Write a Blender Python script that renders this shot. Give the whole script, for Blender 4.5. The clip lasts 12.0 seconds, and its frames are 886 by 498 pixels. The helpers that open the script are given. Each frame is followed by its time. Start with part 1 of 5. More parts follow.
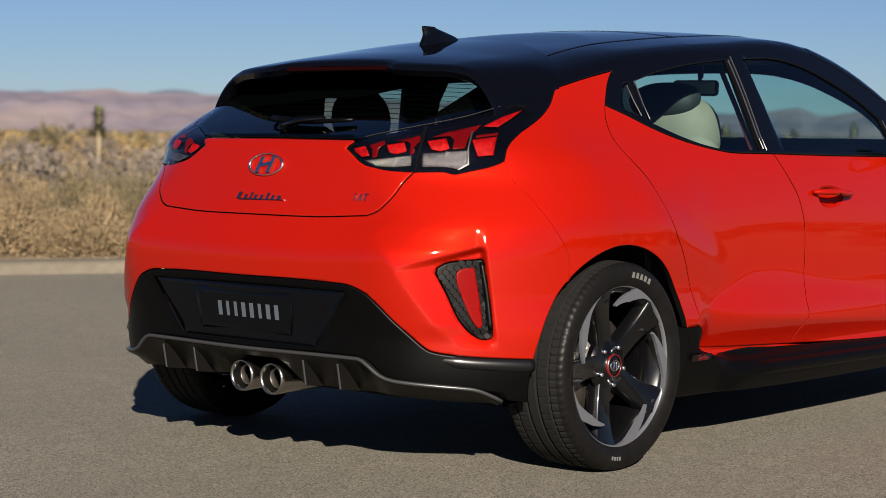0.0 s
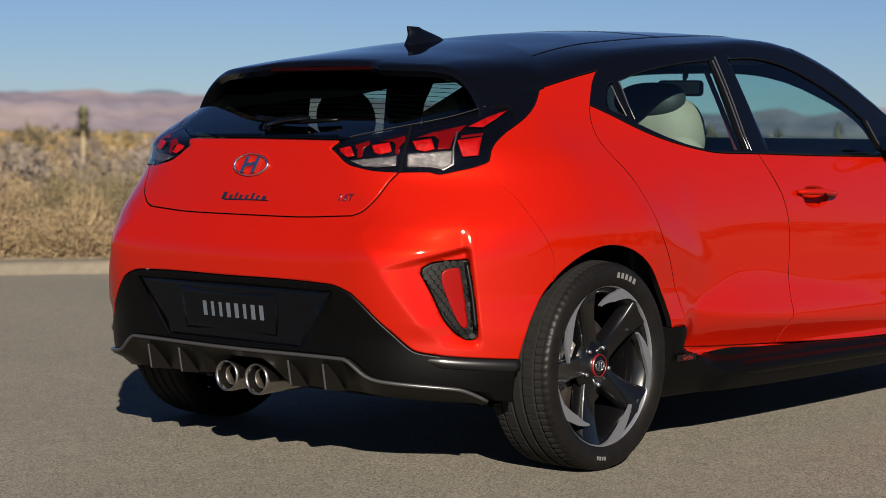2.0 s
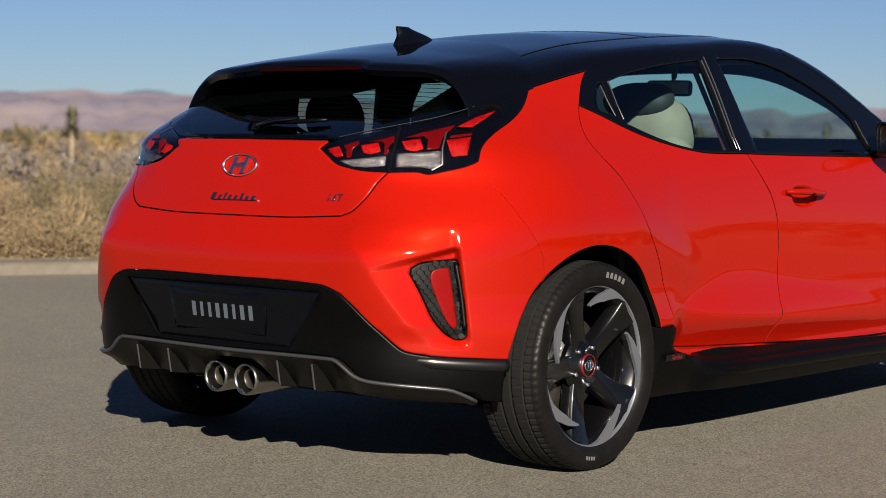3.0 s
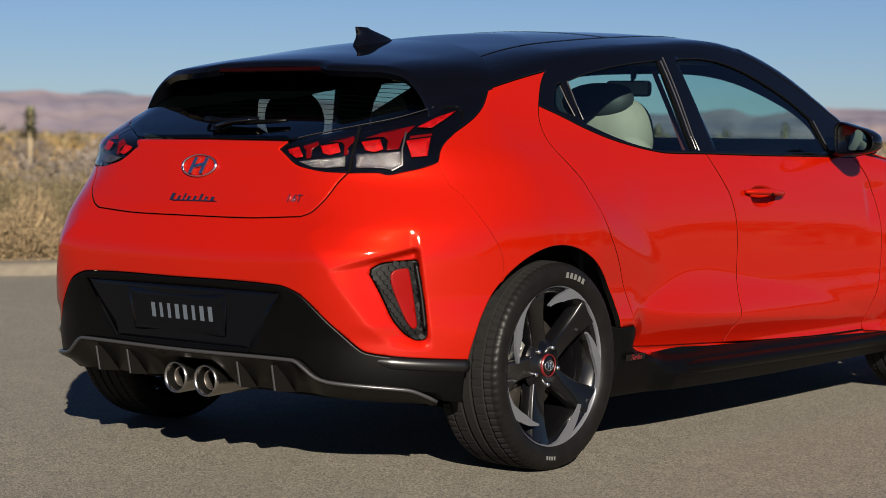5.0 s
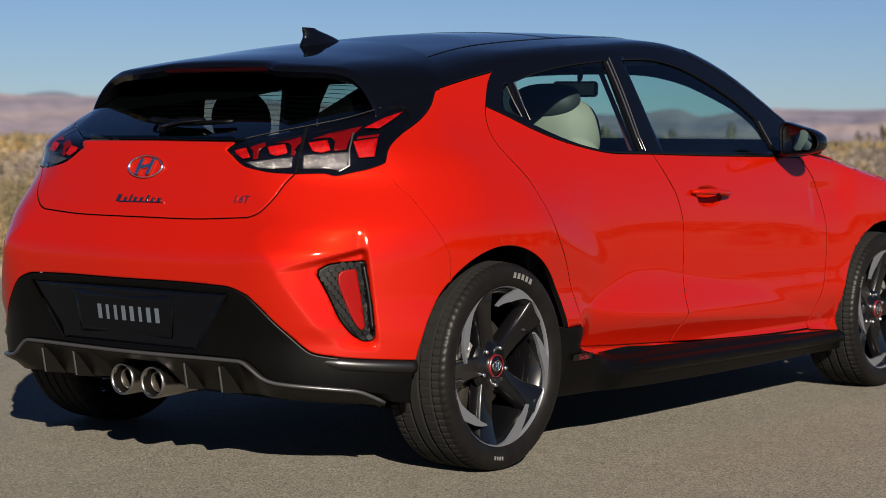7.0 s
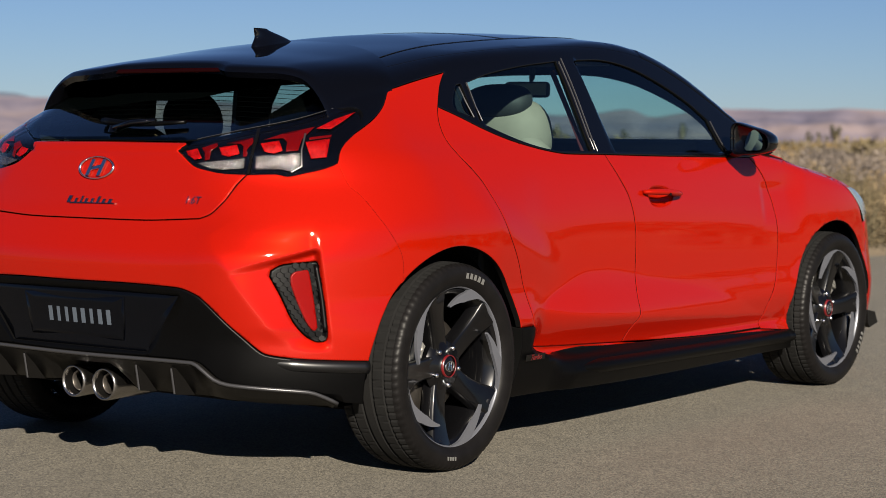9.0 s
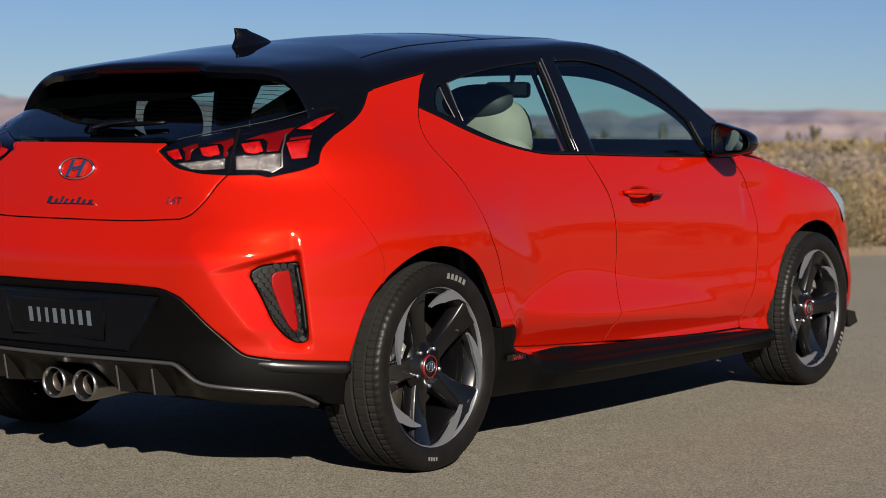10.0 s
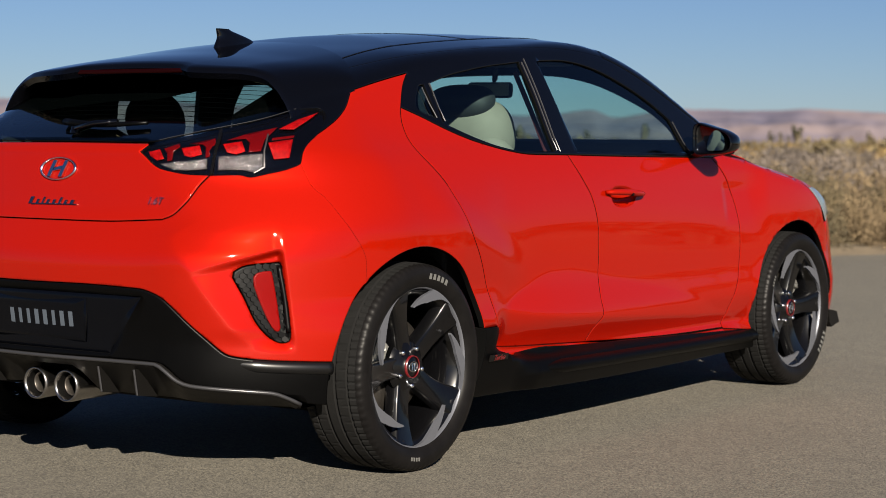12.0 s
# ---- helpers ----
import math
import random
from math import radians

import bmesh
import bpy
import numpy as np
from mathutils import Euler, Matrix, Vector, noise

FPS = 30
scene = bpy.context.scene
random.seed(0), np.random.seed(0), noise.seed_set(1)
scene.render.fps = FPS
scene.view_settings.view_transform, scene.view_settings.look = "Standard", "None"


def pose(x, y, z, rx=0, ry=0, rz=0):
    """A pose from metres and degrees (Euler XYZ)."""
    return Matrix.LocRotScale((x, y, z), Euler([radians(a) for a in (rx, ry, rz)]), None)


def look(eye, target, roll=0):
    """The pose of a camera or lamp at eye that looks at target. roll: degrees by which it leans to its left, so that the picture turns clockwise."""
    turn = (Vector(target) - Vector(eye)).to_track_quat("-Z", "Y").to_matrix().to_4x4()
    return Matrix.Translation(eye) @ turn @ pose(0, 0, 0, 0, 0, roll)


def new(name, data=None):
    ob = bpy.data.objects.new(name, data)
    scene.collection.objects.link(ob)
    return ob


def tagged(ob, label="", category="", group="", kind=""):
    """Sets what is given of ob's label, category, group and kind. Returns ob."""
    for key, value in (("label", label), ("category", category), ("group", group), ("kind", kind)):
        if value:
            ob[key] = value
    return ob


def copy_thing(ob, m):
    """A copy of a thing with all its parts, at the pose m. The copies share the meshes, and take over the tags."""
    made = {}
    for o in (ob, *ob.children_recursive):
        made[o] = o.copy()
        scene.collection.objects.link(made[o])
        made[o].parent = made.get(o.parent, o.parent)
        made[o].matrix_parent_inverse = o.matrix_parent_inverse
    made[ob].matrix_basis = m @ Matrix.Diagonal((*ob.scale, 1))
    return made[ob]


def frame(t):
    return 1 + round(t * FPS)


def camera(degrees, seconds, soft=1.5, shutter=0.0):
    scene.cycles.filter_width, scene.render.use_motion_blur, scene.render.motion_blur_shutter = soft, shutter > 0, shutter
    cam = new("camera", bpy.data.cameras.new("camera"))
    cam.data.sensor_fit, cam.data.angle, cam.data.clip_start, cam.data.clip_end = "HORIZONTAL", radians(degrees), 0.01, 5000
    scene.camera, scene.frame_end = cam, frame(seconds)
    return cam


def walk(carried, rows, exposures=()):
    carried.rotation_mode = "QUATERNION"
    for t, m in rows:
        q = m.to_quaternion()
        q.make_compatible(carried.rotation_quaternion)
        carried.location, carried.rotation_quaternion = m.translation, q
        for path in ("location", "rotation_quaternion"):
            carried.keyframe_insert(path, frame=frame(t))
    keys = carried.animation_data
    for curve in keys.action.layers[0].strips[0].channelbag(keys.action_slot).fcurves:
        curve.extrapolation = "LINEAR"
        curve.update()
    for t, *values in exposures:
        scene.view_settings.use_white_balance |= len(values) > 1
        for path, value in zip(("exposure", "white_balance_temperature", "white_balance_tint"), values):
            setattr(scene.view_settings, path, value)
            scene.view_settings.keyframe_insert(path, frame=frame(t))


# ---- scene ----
# Car axes: x ahead, y to its left, z up, rear axle above the origin.
EYE = Vector((-4.7253, -4.2607, 0.9899))
# seconds and the heading, in degrees from the car's x axis; a tripod head that pans
PAN = [(0.0, 40.770), (0.5, 40.690), (1.0, 40.592), (1.5, 40.469), (2.0, 40.335), (2.5, 40.187), (3.0, 40.018),
       (5.0, 38.852), (5.5, 38.475), (6.0, 38.085), (6.5, 37.700), (7.0, 37.320), (9.0, 35.936), (9.5, 35.636),
       (10.0, 35.375), (10.5, 35.175), (11.0, 35.028), (11.5, 34.925), (12.0, 34.862)]
cam = camera(25.39, 12.0, soft=0.65)
cam.data.dof.use_dof, cam.data.dof.focus_distance, cam.data.dof.aperture_fstop = True, 6.2, 4.5


def heading(yaw):
    pitch, roll = -2.460 - 0.0214 * yaw, -1.232 + 0.0475 * yaw
    a, b = radians(yaw), radians(pitch)
    return look(EYE, EYE + Vector((math.cos(b) * math.cos(a), math.cos(b) * math.sin(a), math.sin(b))), roll)


walk(cam, [(t, heading(yaw)) for t, yaw in PAN])

# ---- light ----
SUN_EL, SUN_AZ = radians(24.3), math.atan2(-0.745, -0.667)
sun_way = Vector((math.cos(SUN_EL) * math.cos(SUN_AZ), math.cos(SUN_EL) * math.sin(SUN_AZ), math.sin(SUN_EL)))
sun = new("sun", bpy.data.lights.new("sun", "SUN"))
sun.data.energy, sun.data.angle, sun.data.color = 4.9, radians(0.53), (1.0, 0.90, 0.76)
sun.matrix_world = look((0, 0, 30), Vector((0, 0, 30)) - sun_way)

world = bpy.data.worlds.new("sky")
scene.world = world
world.use_nodes = True
wn = world.node_tree.nodes
sky = wn.new("ShaderNodeTexSky")
sky.sky_type, sky.sun_disc, sky.sun_elevation, sky.sun_rotation = "NISHITA", False, SUN_EL, math.atan2(sun_way.x, sun_way.y)
sky.altitude, sky.air_density, sky.dust_density, sky.ozone_density = 900, 0.9, 0.1, 1.8
wn["Background"].inputs["Strength"].default_value = 0.050
tone = wn.new("ShaderNodeVectorMath")
tone.operation, tone.inputs[1].default_value = "MULTIPLY", (0.2175, 0.268, 0.381)
world.node_tree.links.new(sky.outputs[0], tone.inputs[0])
world.node_tree.links.new(tone.outputs[0], wn["Background"].inputs["Color"])
scene.view_settings.exposure = 1.77


# ---- materials ----
def material(name, color, rough=0.5, metal=0.0, coat=0.0, spread=0.0, scale=8.0, bump=0.0, bump_scale=60.0, spec=0.5, emit=None, detail=6.0, coat_rough=0.03):
    """A surface with its colour varied at two scales by spread, and fine relief by bump (metres)."""
    m = bpy.data.materials.new(name)
    m.use_nodes = True
    n, l = m.node_tree.nodes, m.node_tree.links
    b = n["Principled BSDF"]
    b.inputs["Base Color"].default_value = (*color, 1)
    b.inputs["Roughness"].default_value, b.inputs["Metallic"].default_value = rough, metal
    b.inputs["Coat Weight"].default_value, b.inputs["Coat Roughness"].default_value = coat, coat_rough
    b.inputs["Specular IOR Level"].default_value = spec
    if spread or bump:
        co = n.new("ShaderNodeTexCoord")
    if spread:
        a, c, mix = n.new("ShaderNodeTexNoise"), n.new("ShaderNodeTexNoise"), n.new("ShaderNodeMath")
        a.inputs["Scale"].default_value, c.inputs["Scale"].default_value = scale, scale * 11
        a.inputs["Detail"].default_value = c.inputs["Detail"].default_value = detail
        mix.operation = "ADD"
        r = n.new("ShaderNodeMapRange")
        r.inputs["From Min"].default_value, r.inputs["From Max"].default_value = 0.7, 1.3
        r.inputs["To Min"].default_value, r.inputs["To Max"].default_value = 1 - spread, 1 + spread
        v = n.new("ShaderNodeVectorMath")
        v.operation = "SCALE"
        v.inputs[0].default_value = color
        for t in (a, c):
            l.new(co.outputs["Object"], t.inputs["Vector"])
        l.new(a.outputs["Fac"], mix.inputs[0]), l.new(c.outputs["Fac"], mix.inputs[1])
        l.new(mix.outputs[0], r.inputs["Value"]), l.new(r.outputs[0], v.inputs["Scale"]), l.new(v.outputs[0], b.inputs["Base Color"])
    if bump:
        t, u = n.new("ShaderNodeTexNoise"), n.new("ShaderNodeBump")
        t.inputs["Scale"].default_value, t.inputs["Detail"].default_value = bump_scale, 3
        u.inputs["Distance"].default_value, u.inputs["Strength"].default_value = bump, 1
        l.new(co.outputs["Object"], t.inputs["Vector"]), l.new(t.outputs["Fac"], u.inputs["Height"]), l.new(u.outputs[0], b.inputs["Normal"])
    if emit:
        b.inputs["Emission Color"].default_value, b.inputs["Emission Strength"].default_value = (*emit[:3], 1), emit[3]
    return m


def glass(name, tint, ior=1.5, rough=0.0):
    """A thin pane: clear or tinted, with a mirror's gloss that grows at a slant."""
    m = bpy.data.materials.new(name)
    m.use_nodes = True
    n, l = m.node_tree.nodes, m.node_tree.links
    n.remove(n["Principled BSDF"])
    t, g, f, x = n.new("ShaderNodeBsdfTransparent"), n.new("ShaderNodeBsdfGlossy"), n.new("ShaderNodeLayerWeight"), n.new("ShaderNodeMixShader")
    k, r = n.new("ShaderNodeMath"), n.new("ShaderNodeMapRange")
    k.operation, k.inputs[1].default_value, f.inputs["Blend"].default_value = "POWER", 4.5, 0.5
    low = ((ior - 1) / (ior + 1)) ** 2 * 1.6
    r.inputs["To Min"].default_value = low
    t.inputs["Color"].default_value, g.inputs["Roughness"].default_value = (*tint, 1), rough
    l.new(f.outputs["Facing"], k.inputs[0]), l.new(k.outputs[0], r.inputs["Value"]), l.new(r.outputs[0], x.inputs[0])
    l.new(t.outputs[0], x.inputs[1]), l.new(g.outputs[0], x.inputs[2])
    l.new(x.outputs[0], n["Material Output"].inputs["Surface"])
    return m


from mathutils.geometry import delaunay_2d_cdt as mathutils_cdt

RED = material("red_paint", (0.194, 0.00345, 0.000315), 0.38, metal=0.22, coat=0.70, spread=0.05, scale=300, spec=0.0, coat_rough=0.03)
GLOSS = material("black_gloss", (0.000878, 0.000878, 0.00118), 0.5, coat=0.85, spec=0.0)
PLASTIC = material("black_plastic", (0.00059, 0.00059, 0.000675), 0.42, spread=0.15, scale=20, spec=0.09)
GREY = material("dark_grey_trim", (0.0036, 0.00337, 0.00315), 0.40, metal=0.05, spec=0.13, spread=0.1, scale=30)
SATIN = material("satin_grey", (0.0338, 0.0338, 0.0368), 0.34, metal=0.5)
RUBBER = material("tyre_rubber", (0.0038, 0.0035, 0.0035), 0.42, spread=0.25, scale=25, spec=0.075)
RIM = material("rim_dark", (0.00147, 0.00147, 0.00176), 0.30, spec=0.12, coat=0.55, spread=0.1, scale=30)
DARK_CHROME = material("dark_chrome", (0.26, 0.26, 0.27), 0.16, metal=1.0)
CUT = material("machined_alloy", (0.0788, 0.0825, 0.096), 0.34, metal=0.4, spread=0.05, scale=60)
CHROME = material("chrome", (0.62, 0.62, 0.63), 0.14, metal=1.0)
STEEL = material("brushed_steel", (0.30, 0.29, 0.285), 0.22, metal=1.0, spread=0.08, scale=40)
DISC = material("brake_disc", (0.10, 0.09, 0.08), 0.40, metal=0.9, spread=0.2, scale=40)
CALIPER = material("cast_caliper", (0.161, 0.159, 0.147), 0.4, metal=0.5, spread=0.2, scale=50)
# near-black; also stands in for shade inside gaps and behind panels
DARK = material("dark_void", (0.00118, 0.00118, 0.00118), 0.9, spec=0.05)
LENS_RED = material("red_lens", (0.173, 0.00187, 0.00225), 0.25, bump=0.0025, bump_scale=330, spec=0.06, spread=0.55, scale=60)
LENS_DEEP = material("deep_red_lens", (0.058, 0.001, 0.0015), 0.22, spec=0.06)
LENS_CLEAR = material("clear_lens", (0.19, 0.19, 0.197), 0.16, metal=0.9, bump=0.005, bump_scale=260, spread=0.6, scale=60)
VENT = material("glossy_black_vent", (0.00075, 0.00075, 0.0009), 0.42, spec=0.12, spread=0.15, scale=40)
LEDGE = material("smooth_black_plastic", (0.002, 0.002, 0.0023), 0.30, spec=0.45, spread=0.1, scale=30)
TREAD = material("tyre_tread", (0.00315, 0.00308, 0.003), 0.75, spec=0.2, spread=0.3, scale=18)
REFLECTOR = material("red_reflector", (0.0968, 0.00118, 0.000878), 0.3, coat=0.08, spec=0.05, bump=0.0005, bump_scale=500)
PANE = glass("window_glass", (0.70, 0.88, 0.86))
DARK_PANE = glass("tinted_glass", (0.42, 0.54, 0.54))
CABIN_DARK_PANE = glass("cabin_dark_glass", (0.05, 0.06, 0.06))
COVER = glass("lamp_cover", (0.92, 0.88, 0.88), 1.17)
CREAM = material("cream_leather", (0.127, 0.11, 0.0938), 0.85, spec=0.2, spread=0.06, scale=30, bump=0.0005, bump_scale=300)
CABIN = material("cabin_black", (0.0053, 0.0053, 0.0059), 0.7, spread=0.2, scale=30)
CLOTH = material("seat_black", (0.00353, 0.00383, 0.00471), 0.75, spread=0.2, scale=60)
CRIMSON = material("red_seat_belt", (0.045, 0.003, 0.006), 0.7)
MIRROR_GREY = material("mirror_pale_reflection", (0.27, 0.292, 0.285), 0.45, metal=0.2)
MIRROR = material("mirror_glass", (0.45, 0.47, 0.48), 0.01, metal=1.0)
WHITE = material("white_print", (0.0375, 0.0465, 0.06), 0.5)
WHITE_RUBBER = material("white_rubber_print", (0.0645, 0.0645, 0.0615), 0.6)
HEADLAMP = material("headlamp_lens", (0.106, 0.124, 0.135), 0.2, coat=0.6, spread=0.1, scale=30)
PLATE = material("plate_navy", (0.000735, 0.000937, 0.0017), 0.25, spec=0.12, coat=0.15)
RED_RING = material("red_ring", (0.065, 0.002, 0.003), 0.3, coat=0.5)
LED = material("brake_strip", (0.005, 0.0002, 0.0002), 0.3, spec=0.08)


# ---- meshes ----
def mesh(name, verts, faces, mat, normals=None, smooth=True):
    me = bpy.data.meshes.new(name)
    me.from_pydata([tuple(map(float, v)) for v in verts], [], [tuple(map(int, f)) for f in faces])
    me.materials.append(mat)
    me.polygons.foreach_set("use_smooth", [smooth] * len(me.polygons))
    me.update()
    if normals is not None:
        me.normals_split_custom_set_from_vertices([tuple(map(float, v)) for v in normals])
    return me


def part(name, data, parent, label="", mat=None, m=None, smooth=None):
    """Links a mesh, or a bmesh, as one object under a thing or a part."""
    if isinstance(data, bmesh.types.BMesh):
        bm, data = data, bpy.data.meshes.new(name)
        bm.to_mesh(data)
        bm.free()
        data.materials.append(mat)
        if smooth:
            data.polygons.foreach_set("use_smooth", [True] * len(data.polygons))
    ob = new(name, data)
    ob.parent = parent
    if m is not None:
        ob.matrix_local = m
    return tagged(ob, label)


def box_bm(sx, sy, sz, bevel=0.0, at=(0, 0, 0), seg=2):
    bm = bmesh.new()
    bmesh.ops.create_cube(bm, size=1, matrix=Matrix.Translation(at) @ Matrix.Diagonal((sx, sy, sz, 1)))
    if bevel:
        bmesh.ops.bevel(bm, geom=bm.edges[:], offset=bevel, segments=seg, profile=0.5, affect="EDGES")
    return bm


def spun(profile, axis="Y", steps=64, closed=False, dent=None):
    """A bmesh turned round an axis from (along, radius) pairs. dent(i, j): metres to take off the radius."""
    bm = bmesh.new()
    rings = []
    for j in range(steps):
        a = 2 * math.pi * j / steps
        ring = []
        for i, (y, r) in enumerate(profile):
            r = r - (dent(i, j) if dent else 0)
            ring.append(bm.verts.new((r * math.cos(a), y, r * math.sin(a)) if axis == "Y" else ((y, r * math.cos(a), r * math.sin(a)) if axis == "X" else (r * math.cos(a), r * math.sin(a), y))))
        rings.append(ring)
    n = len(profile)
    for j in range(steps):
        p, q = rings[j], rings[(j + 1) % steps]
        for i in range(n if closed else n - 1):
            k = (i + 1) % n
            bm.faces.new((p[i], p[k], q[k], q[i]))
    bmesh.ops.recalc_face_normals(bm, faces=bm.faces[:])
    return bm


def plate_bm(points, depth, axis="Y"):
    """A flat piece cut along 2D points and given depth along the axis."""
    bm = bmesh.new()
    put = {"Y": lambda a, b, d: (a, d, b), "X": lambda a, b, d: (d, a, b), "Z": lambda a, b, d: (a, b, d)}[axis]
    lo, hi = [bm.verts.new(put(a, b, 0)) for a, b in points], [bm.verts.new(put(a, b, depth)) for a, b in points]
    bm.faces.new(lo), bm.faces.new(hi[::-1])
    for i in range(len(points)):
        j = (i + 1) % len(points)
        bm.faces.new((lo[i], hi[i], hi[j], lo[j]))
    bmesh.ops.recalc_face_normals(bm, faces=bm.faces[:])
    return bm


def tube_bm(path, radius, sides=10, flat=1.0):
    """A round bar along points."""
    bm, rings = bmesh.new(), []
    path = [Vector(p) for p in path]
    for i, p in enumerate(path):
        d = (path[min(i + 1, len(path) - 1)] - path[max(i - 1, 0)]).normalized()
        u = d.cross(Vector((0, 0, 1)) if abs(d.z) < 0.9 else Vector((1, 0, 0))).normalized()
        v = d.cross(u)
        r = radius(i / (len(path) - 1)) if callable(radius) else radius
        rings.append([bm.verts.new(p + r * (math.cos(2 * math.pi * k / sides) * u + flat * math.sin(2 * math.pi * k / sides) * v)) for k in range(sides)])
    for a, b in zip(rings, rings[1:]):
        for k in range(sides):
            bm.faces.new((a[k], a[(k + 1) % sides], b[(k + 1) % sides], b[k]))
    bm.faces.new(rings[0][::-1]), bm.faces.new(rings[-1])
    bmesh.ops.recalc_face_normals(bm, faces=bm.faces[:])
    return bm


def flip_bm(bm):
    """The mirror image across the car's middle."""
    bmesh.ops.scale(bm, vec=(1, -1, 1), verts=bm.verts[:])
    bmesh.ops.reverse_faces(bm, faces=bm.faces[:])
    return bm


# ---- the body's shape ----
def spline(pts):
    """A smooth curve through (x, value) knots, as a function of arrays."""
    xs, ys = np.array([p[0] for p in pts], float), np.array([p[1] for p in pts], float)
    d = np.diff(ys) / np.diff(xs)
    m = np.concatenate(([d[0]], (d[:-1] + d[1:]) / 2, [d[-1]]))
    for i in range(len(d)):
        if d[i] == 0:
            m[i] = m[i + 1] = 0
        else:
            a, b = m[i] / d[i], m[i + 1] / d[i]
            if a < 0: m[i] = a = 0
            if b < 0: m[i + 1] = b = 0
            q = a * a + b * b
            if q > 9:
                m[i], m[i + 1] = 3 * a * d[i] / q ** 0.5, 3 * b * d[i] / q ** 0.5

    def f(x):
        x = np.asarray(x, float)
        c = np.clip(x, xs[0], xs[-1])
        i = np.clip(np.searchsorted(xs, c, side="right") - 1, 0, len(xs) - 2)
        h = xs[i + 1] - xs[i]
        t = (c - xs[i]) / h
        v = (2 * t**3 - 3 * t**2 + 1) * ys[i] + (t**3 - 2 * t**2 + t) * h * m[i] + (3 * t**2 - 2 * t**3) * ys[i + 1] + (t**3 - t**2) * h * m[i + 1]
        return v + np.where(x < xs[0], (x - xs[0]) * m[0], 0) + np.where(x > xs[-1], (x - xs[-1]) * m[-1], 0)
    return f


def smin(a, b, k):
    h = np.clip(k - np.abs(a - b), 0, None) / k
    return np.minimum(a, b) - h * h * k / 4


def sstep(a, b, x):
    t = np.clip((x - a) / (b - a), 0, 1)
    return t * t * (3 - 2 * t)


# The body: half widths by height, rear and front profiles, heights along the middle.
door_w = spline([(0.12, 0.80), (0.20, 0.846), (0.28, 0.868), (0.35, 0.876), (0.41, 0.874), (0.48, 0.858), (0.55, 0.848), (0.63, 0.848), (0.72, 0.846), (0.80, 0.838), (0.88, 0.822), (0.94, 0.800), (0.98, 0.780), (1.06, 0.750), (1.15, 0.715), (1.25, 0.670), (1.33, 0.630), (1.40, 0.59)])
rear_x = spline([(0.12, -0.60), (0.22, -0.655), (0.30, -0.682), (0.42, -0.690), (0.54, -0.706), (0.60, -0.708), (0.655, -0.703), (0.70, -0.680), (0.76, -0.642), (0.84, -0.618), (0.92, -0.594), (0.965, -0.575), (1.0, -0.51), (1.06, -0.38), (1.13, -0.22), (1.20, -0.02), (1.26, 0.20), (1.30, 0.40)])
front_x = spline([(0.12, 3.40), (0.25, 3.50), (0.45, 3.52), (0.60, 3.50), (0.72, 3.44), (0.80, 3.40), (0.90, 3.38), (1.5, 3.38)])
top_z = spline([(-0.6, 1.10), (-0.3, 1.213), (0.0, 1.265), (0.3, 1.308), (0.6, 1.340), (0.9, 1.362), (1.2, 1.372), (1.45, 1.354), (1.7, 1.288), (2.0, 1.150), (2.3, 1.010), (2.45, 0.985), (2.8, 0.955), (3.1, 0.875), (3.35, 0.77), (3.55, 0.62)])
crown = spline([(-0.6, 0.05), (0.3, 0.06), (0.9, 0.055), (1.5, 0.035), (2.2, 0.04), (2.6, 0.06), (3.4, 0.09)])


# The doors: the crease low on them, the upper edge of the flare above it, the line where the shoulder turns up.
crease_z = spline([(0.30, 0.455), (0.48, 0.447), (0.67, 0.423), (1.07, 0.388), (1.43, 0.364), (1.95, 0.336), (2.2, 0.325), (2.5, 0.315)])
flare_z = spline([(0.30, 0.456), (0.46, 0.450), (0.588, 0.498), (0.704, 0.536), (0.796, 0.552), (0.887, 0.553), (1.07, 0.536), (1.255, 0.508), (1.448, 0.476), (1.646, 0.443), (1.861, 0.400), (2.04, 0.345), (2.2, 0.326), (2.5, 0.316)])
shoulder_z = spline([(0.2, 0.70), (0.544, 0.700), (0.707, 0.716), (0.887, 0.724), (1.11, 0.722), (1.47, 0.709), (1.81, 0.688), (2.09, 0.662), (2.4, 0.63)])
plain_w = spline([(0.12, 0.80), (0.20, 0.850), (0.235, 0.864), (0.258, 0.852), (0.285, 0.838), (0.33, 0.840), (0.40, 0.846), (0.48, 0.848), (0.55, 0.8485), (0.63, 0.848), (0.72, 0.846), (0.80, 0.838), (0.88, 0.822), (0.94, 0.800), (0.98, 0.780), (1.06, 0.750), (1.15, 0.715), (1.25, 0.670), (1.33, 0.630), (1.40, 0.59)])


def softly(d, k):
    """Zero below zero, d above it, with a bend about k wide."""
    return 0.5 * (d + np.sqrt(d * d + k * k))


def door_skin(X, Z):
    lift = (0.72 - shoulder_z(X)) * sstep(0.56, 0.66, Z) * (1 - sstep(0.78, 0.92, Z))
    w = plain_w(Z + lift)
    c, f = crease_z(X), flare_z(X)
    rise = softly(f - Z, 0.010) - softly(c - Z, 0.006)
    under = softly(c - Z, 0.008) * sstep(0.27, 0.30, Z)
    w = w + 0.175 * rise - 0.36 * under + 0.010 * sstep(0.31, 0.40, Z) * (1 - sstep(0.40, 0.52, Z))
    return w


